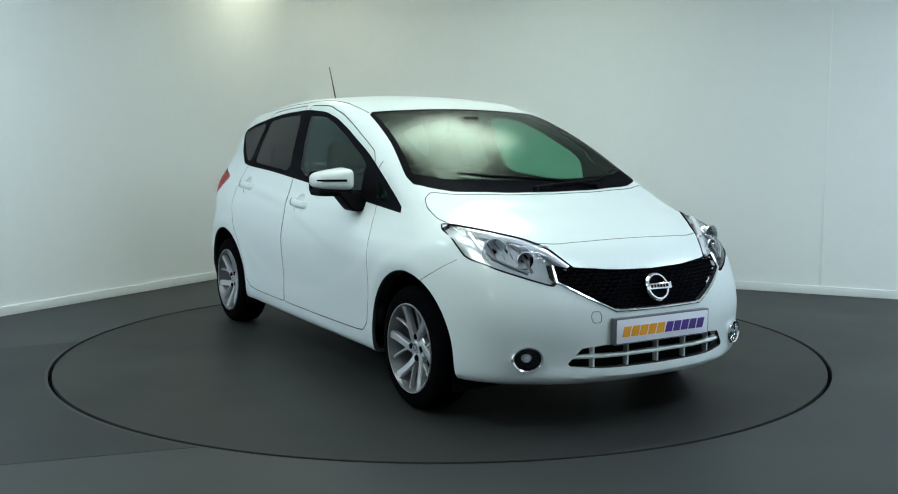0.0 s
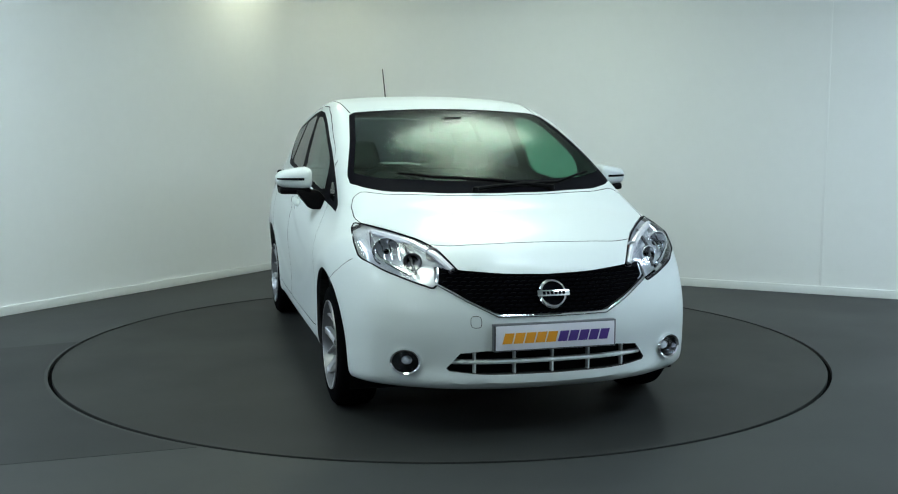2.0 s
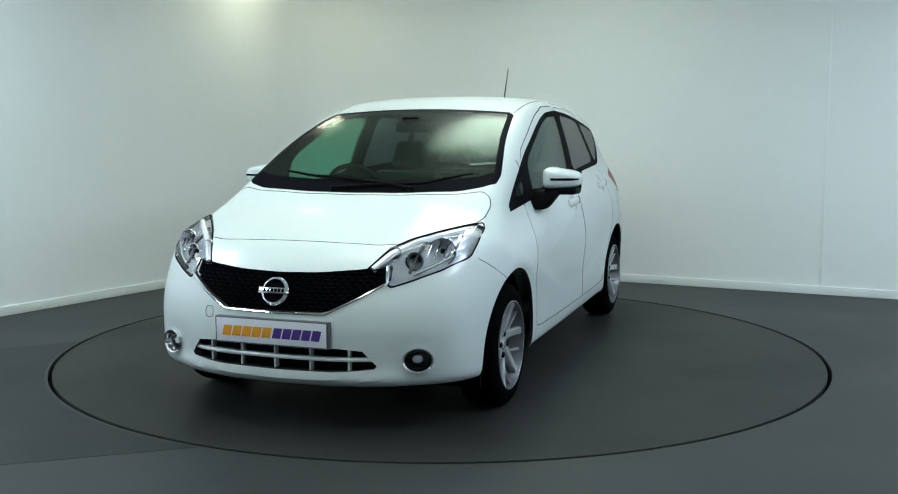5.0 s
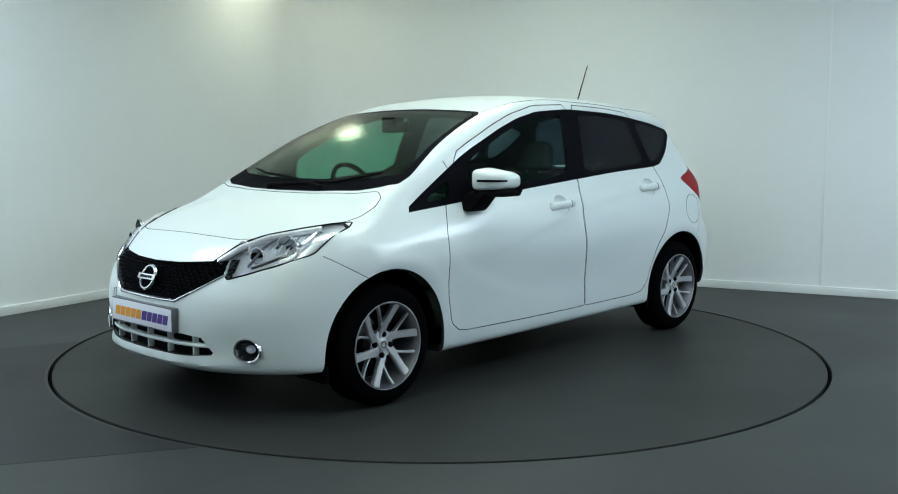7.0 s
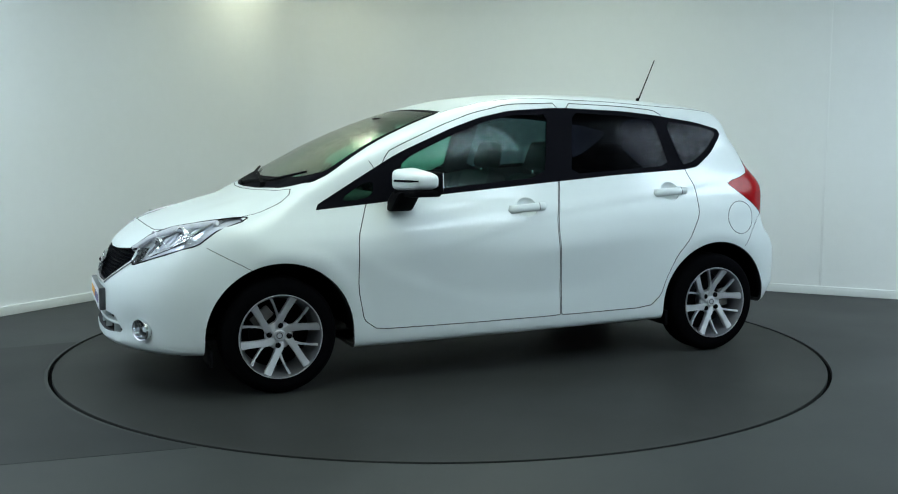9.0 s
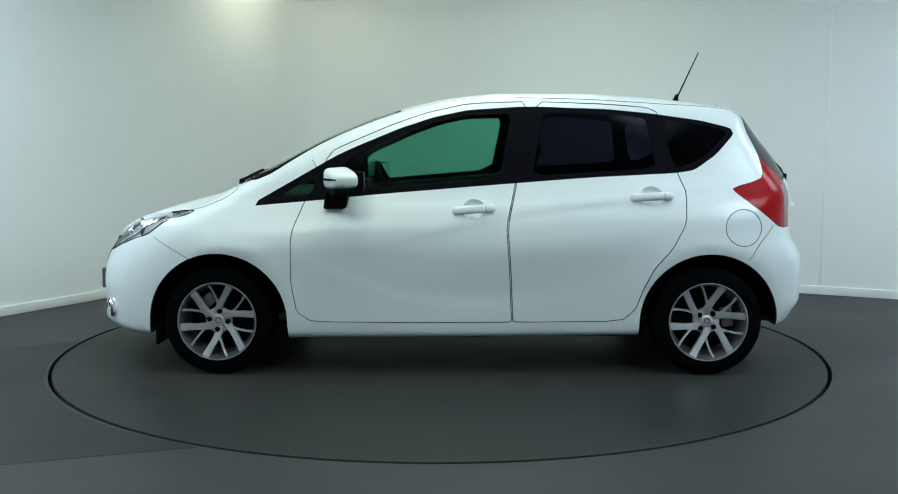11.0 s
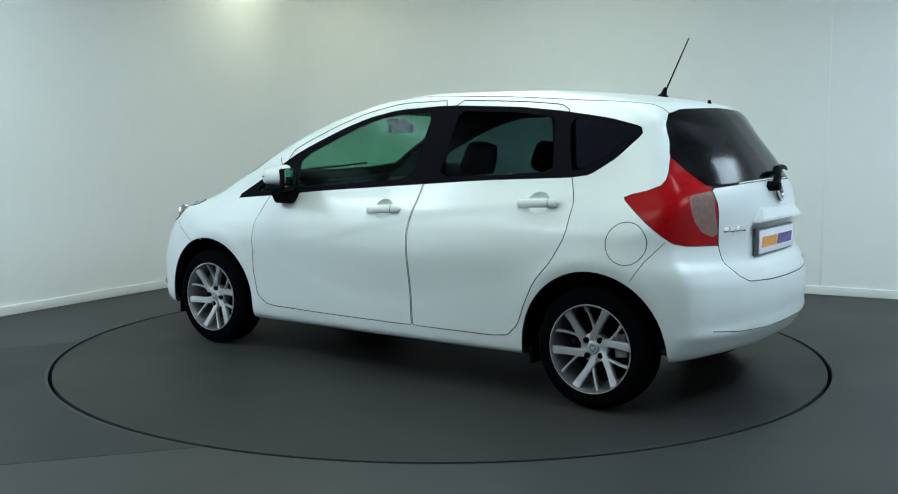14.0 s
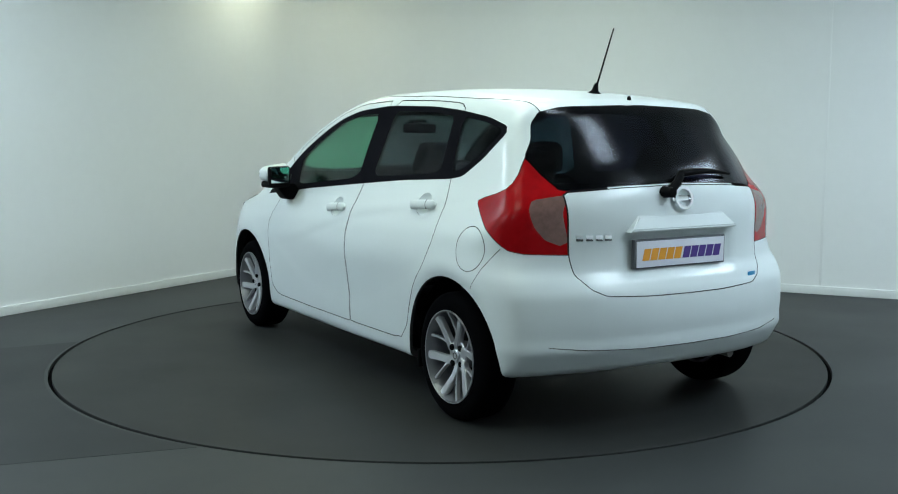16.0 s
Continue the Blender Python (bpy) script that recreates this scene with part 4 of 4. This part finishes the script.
def build_sides():
    for s in (1, -1):
        # mirrors
        b = box(.590, .735, .812, .990, .985, 1.112, .045, 5)
        for v in b.verts:
            u = (v.co.y - .80) / .19
            v.co.x -= .055 * u + .02 * u * u
            v.co.z -= .018 * u * (1 if v.co.z > 1.05 else -.3)
            v.co.z = 1.035 + (v.co.z - 1.035) * (1 - .30 * max(0.0, u) ** 2)
            if v.co.x > .67:
                v.co.z = 1.05 + (v.co.z - 1.05) * .92
            v.co.y *= s
        mir = part("door_mirror", b, M_PAINT, car, "pearl white door mirror with black foot", 50)
        b = box(.575, .718, .82, .975, .962, 1.000, .016, 3)
        for v in b.verts:
            u = (v.co.y - .80) / .19
            v.co.x -= .055 * u + .02 * u * u
            v.co.y *= s
        part("mirror_base", b, M_PLASTIC, mir, "black lower housing")
        b = box(.60, .72, .735, .86, .885, .985, .018, 3)
        for v in b.verts:
            v.co.y += (v.co.z - .93) * .75
            v.co.x -= (v.co.z - .93) * .25
            v.co.y *= s
        part("mirror_foot", b, M_PLASTIC, mir, "black mirror foot")
        b = box(.560, .604, .820, .976, .974, 1.088, .018, 3)
        for v in b.verts:
            u = (v.co.y - .80) / .19
            v.co.x -= .055 * u + .02 * u * u - .004
            v.co.y *= s
        part("mirror_bezel", b, M_PLASTIC, mir)
        b = box(.5555, .5605, .836, .965, .990, 1.082, .002, 2)
        for v in b.verts:
            u = (v.co.y - .80) / .19
            v.co.x -= .055 * u + .02 * u * u - .004
            v.co.y *= s
        part("mirror_glass", b, M_MIRROR, mir, "reflective mirror glass")
        pts = [(.7375 - .055 * u - .02 * u * u - (.030 * max(0, (u - .78) / .2) ** 2), s * (.80 + .19 * u), 1.043) for u in np.linspace(.30, .97, 12)]
        part("indicator_strip", tube(pts, .006, 6), M_BLACK, mir, "dark indicator slit")
        # handles
        for (hx, hz), tilt in zip(HANDLES, (4, 3)):
            p = on("y", hx, hz, .024, s)
            m = Matrix.Translation(p) @ pose(0, 0, 0, s * 8, tilt, 0)
            b = bmesh.new()
            rows = []
            for u in np.linspace(-1, 1, 25):
                k = math.sqrt(max(0.0, 1 - max(0.0, (abs(u) - .84) / .16) ** 2))
                hh, dd = .0215 * max(.12, k), .011 * max(.2, k)
                rows.append([b.verts.new((.116 * u, s * (dd * math.cos(a) - .018 * u * u), hh * math.sin(a))) for a in np.linspace(0, 2 * math.pi, 17)[:-1]])
            for q, r in zip(rows, rows[1:]):
                for k in range(16):
                    b.faces.new((q[k], q[(k + 1) % 16], r[(k + 1) % 16], r[k]))
            b.faces.new(rows[0])
            b.faces.new(rows[-1])
            bmesh.ops.transform(b, matrix=m, verts=b.verts[:])
            h = part("door_handle", b, M_PAINT, car, "pearl white pull handle")
            for e in (-.088, .088):
                q = on("y", hx + e, hz, .004, s)
                part("handle_foot", box(q.x - .016, q.x + .016, q.y - .018, q.y + .012, hz - .013, hz + .013, .005), M_PAINT, h)
            ring = [m @ Vector((-.064, s * (.0125 * math.cos(a) - .0055), .0216 * math.sin(a))) for a in np.linspace(-1.5, 1.5, 13)]
            part("handle_seam", tube(ring, .0013, 5), M_TRIM, h, "thin dark seam before the end cap")
            # the dished cup behind the grip
            b = bmesh.new()
            rows = []
            for k in range(9):
                r = 1.03 * k / 8
                ring = []
                for a in np.linspace(0, 2 * math.pi, 41)[:-1]:
                    x, z = hx + .062 * r * math.cos(a), hz + .052 * r * math.sin(a)
                    ring.append(b.verts.new(on("y", x, z, -.026 * (1 - min(1.0, r) ** 2.4) - .0006, s)))
                rows.append(ring)
            for q, r in zip(rows, rows[1:]):
                for k in range(40):
                    b.faces.new((q[k], q[(k + 1) % 40], r[(k + 1) % 40], r[k]))
            bmesh.ops.remove_doubles(b, verts=b.verts[:], dist=.0002)
            part("handle_cup", b, M_PAINT, h, "dished cup in the door behind the grip", 60)
        # seam of the windscreen pillar
        part("pillar_seam", tube([on("y", x, z, .0006, s) for x, z in ((.775, 1.10), (.79, 1.125), (.80, 1.14))], .002, 5), M_TRIM, car)


def build_rear():
    plate = part("number_plate", box(-1.878, -1.855, -.262, .262, .706, .832, .006), M_PLATE_EDGE, car, "white dealer plate in a grey frame")
    plate.matrix_local = Matrix.Translation((-.0, 0, 0))
    face = part("plate_face", box(-1.8815, -1.8778, -.252, .252, .714, .824, .001), M_PLATE, plate)
    bars(face, -1.8816, .225, .004, .742, .792, [M_ORANGE] * 5, .012, -1)
    bars(face, -1.8816, -.002, -.225, .742, .792, [M_PURPLE] * 5, .012, -1)
    prof = [(-1.85, .938), (-1.882, .930), (-1.908, .876), (-1.906, .866), (-1.85, .862)]
    b = plate_of(prof, "y", -.302, .302)
    for v in b.verts:
        if abs(v.co.y) > .2 and v.co.z > .90:
            v.co.y *= .80
    bmesh.ops.bevel(b, geom=b.edges[:], offset=.004, segments=2, affect="EDGES")
    part("plate_garnish", b, M_PAINT, car, "pearl white grip ledge above the plate")
    p = on("x", 0, 1.0, .008, -1)
    m = Matrix.Translation(p) @ pose(0, 0, 0, 0, 14, 0) @ pose(0, 0, 0, 0, 0, -90) @ pose(0, 0, 0, 180) @ Matrix.Scale(-1, 4, (0, 1, 0)) @ Matrix.Scale(1.2, 4)
    badge = part("badge", lathe([(.032, -.010), (.042, -.010), (.044, -.003), (.040, .004), (.034, .004), (.032, -.002)], 40, closed=True, m=m), M_CHROME, car, "round chrome badge with a bar")
    part("badge_bar", box(-.050, .050, -.004, .009, -.010, .010, .003, m=m), M_CHROME, badge)
    for i in range(4):
        y0 = .515 - .040 * i
        pa, pb = on("x", y0, .845, .002, -1), on("x", y0 - .030, .845, .002, -1)
        b = box(-.0155, .0155, -.002, .002, -.012, .012, .001)
        ang = math.degrees(math.atan2(pb.x - pa.x, pb.y - pa.y))
        bmesh.ops.transform(b, matrix=Matrix.Translation((pa + pb) / 2) @ pose(0, 0, 0, 0, 0, 90 - ang - 0), verts=b.verts[:])
        part("model_badge_bar", b, M_CHROME, car, "small chrome badge bar")
    p = on("x", -.43, .645, .002, -1)
    b = box(-.030, .030, -.002, .002, -.010, .010, .002, m=Matrix.Translation(p) @ pose(0, 0, 0, 0, 0, 90 + 14))
    part("trim_badge", b, M_BLUE, car, "small blue trim badge")
    piv = on("x", .090, 1.028, .03, -1)
    tip = on("x", -.34, 1.095, .022, -1)
    mid = on("x", .0, 1.105, .045, -1)
    w = part("rear_wiper", tube([piv, piv.lerp(mid, .5) + Vector((-.012, 0, 0)), mid], .021, 10, taper=.017), M_PLASTIC, car, "black rear wiper")
    blade = [mid.lerp(tip, k / 6) + Vector((-.006 * math.sin(k / 6 * 3.14), 0, .012 * math.sin(k / 6 * 3.14))) for k in range(7)]
    part("wiper_blade", tube(blade, .019, 8, taper=.006), M_PLASTIC, w)
    part("wiper_pivot", lathe([(.004, .03), (.020, .028), (.026, -.03), (.004, -.03)], 24, m=Matrix.Translation(piv) @ pose(0, 0, 0, 0, 0, 90)), M_PLASTIC, w)
    base, top = Vector((-1.271, 0, 1.462)), Vector((-1.404, 0, 1.759))
    ant = part("aerial_base", lathe([(.003, .055), (.010, .05), (.016, .02), (.030, .006), (.034, -.004), (.003, -.004)], 24, m=Matrix.Translation(base) @ pose(0, 0, 0, 90 - 0) @ pose(0, 0, 0, 0, 0, 14)), M_PLASTIC, car, "black roof aerial base")
    b0 = base + Vector((-.012, 0, .03))
    part("aerial_rod", tube([b0.lerp(top, k / 5) for k in range(6)], .0048, 8, taper=.0030), M_PLASTIC, ant, "thin black aerial rod")
    part("washer_nozzle", lathe([(.002, .02), (.008, .016), (.011, 0), (.002, 0)], 16, m=Matrix.Translation(on("z", -1.52, 0, -.002)) @ pose(0, 0, 0, 90)), M_PLASTIC, car)


def seat(x, y, width, tilt, heads):
    b = box(-.26, .24, -width / 2, width / 2, .32, .50, .05, 3)
    bmesh.ops.transform(b, matrix=pose(x, y, 0), verts=b.verts[:])
    st = part("seat", b, M_FABRIC, car, "dark grey fabric seat")
    b = box(-.07, .07, -width / 2, width / 2, 0, .60, .05, 3)
    for v in b.verts:
        k = v.co.z / .6
        v.co.y *= 1 - .22 * max(0, k - .5) if len(heads) == 1 else 1
    m = pose(x - .24, y, .46, 0, -tilt, 0)
    bmesh.ops.transform(b, matrix=m, verts=b.verts[:])
    part("backrest", b, M_FABRIC, st)
    for h in heads:
        b = box(-.05, .05, h - .125, h + .125, .625, .80, .045, 4)
        for v in b.verts:
            v.co.y = h + (v.co.y - h) * (1 - .25 * max(0, (v.co.z - .66) / .14))
        bmesh.ops.transform(b, matrix=m, verts=b.verts[:])
        part("headrest", b, M_FABRIC, st, "padded headrest")
        for e in (-.05, .05):
            part("headrest_post", tube([m @ Vector((0, h + e, .55)), m @ Vector((0, h + e, .66))], .006, 8), M_CHROME, st)


def build_interior():
    seat(.06, .36, .50, 16, (0,))
    seat(.06, -.36, .50, 16, (0,))
    seat(-.82, 0, 1.22, 20, (-.38, .38))
    b = box(.64, 1.17, -.66, .66, .60, .965, .06, 4)
    for v in b.verts:
        if v.co.x > .85 and v.co.z > .8:
            v.co.z -= .02
    dash = part("dashboard", b, M_TRIM, car, "dark grey dashboard")
    part("instrument_hood", box(.58, .76, -.50, -.22, .93, 1.0, .03, 3), M_TRIM, dash)
    m = pose(.46, -.36, .93, 0, -65, 0)
    ring = [m @ Vector((.185 * math.cos(a), .185 * math.sin(a), 0)) for a in np.linspace(0, 2 * math.pi, 41)]
    wh = part("steering_wheel", tube(ring, .015, 10), M_PLASTIC, car, "black steering wheel")
    part("wheel_hub", box(-.06, .06, -.07, .07, -.03, .02, .02, 3, m=m), M_PLASTIC, wh)
    part("wheel_spoke", box(-.02, .02, -.18, .18, -.012, .008, .006, 2, m=m), M_PLASTIC, wh)
    part("steering_column", tube([(.48, -.36, .92), (.72, -.36, .80)], .04, 12), M_PLASTIC, wh)
    mi = part("interior_mirror", box(.44, .47, -.115, .115, 1.285, 1.345, .014, 3), M_PLASTIC, car, "black interior mirror")
    part("mirror_stalk", tube([(.46, 0, 1.33), (.50, 0, 1.35)], .012, 8), M_PLASTIC, mi)
    part("sensor_pod", box(.44, .53, -.05, .05, 1.345, 1.372, .012, 2), M_PLASTIC, mi)
    part("load_cover", box(-1.66, -1.16, -.58, .58, .985, 1.0, .004), M_TRIM, car, "dark luggage cover behind the rear seat")
    part("cabin_floor", box(-1.70, 1.0, -.68, .68, .27, .30, .01), M_TRIM, car)


build_wheels()
build_front()
build_sides()
build_rear()
build_interior()



def motions():
    turn = [(0, -59.68), (0.5, -61.1), (1.0, -64.4), (1.5, -69.1), (2.0, -75.0), (2.5, -80.85)]
    turn += [(t, -80.85 - 11.778 * (t - 2.5)) for t in (3, 3.5, 4, 4.5, 5, 5.5, 6, 6.5, 7, 7.5, 8, 8.5, 9, 9.5, 10, 10.5, 11, 11.5, 12, 12.5, 13, 13.5, 14, 14.5, 15, 15.5, 16)]
    walk(turntable, [(t, pose(0, 0, 0, 0, 0, a)) for t, a in turn])
    walk(car, [(t, pose(0, 0, 0, 0, 0, a) @ pose(-0.1256, -0.0355, 0)) for t, a in turn])


motions()
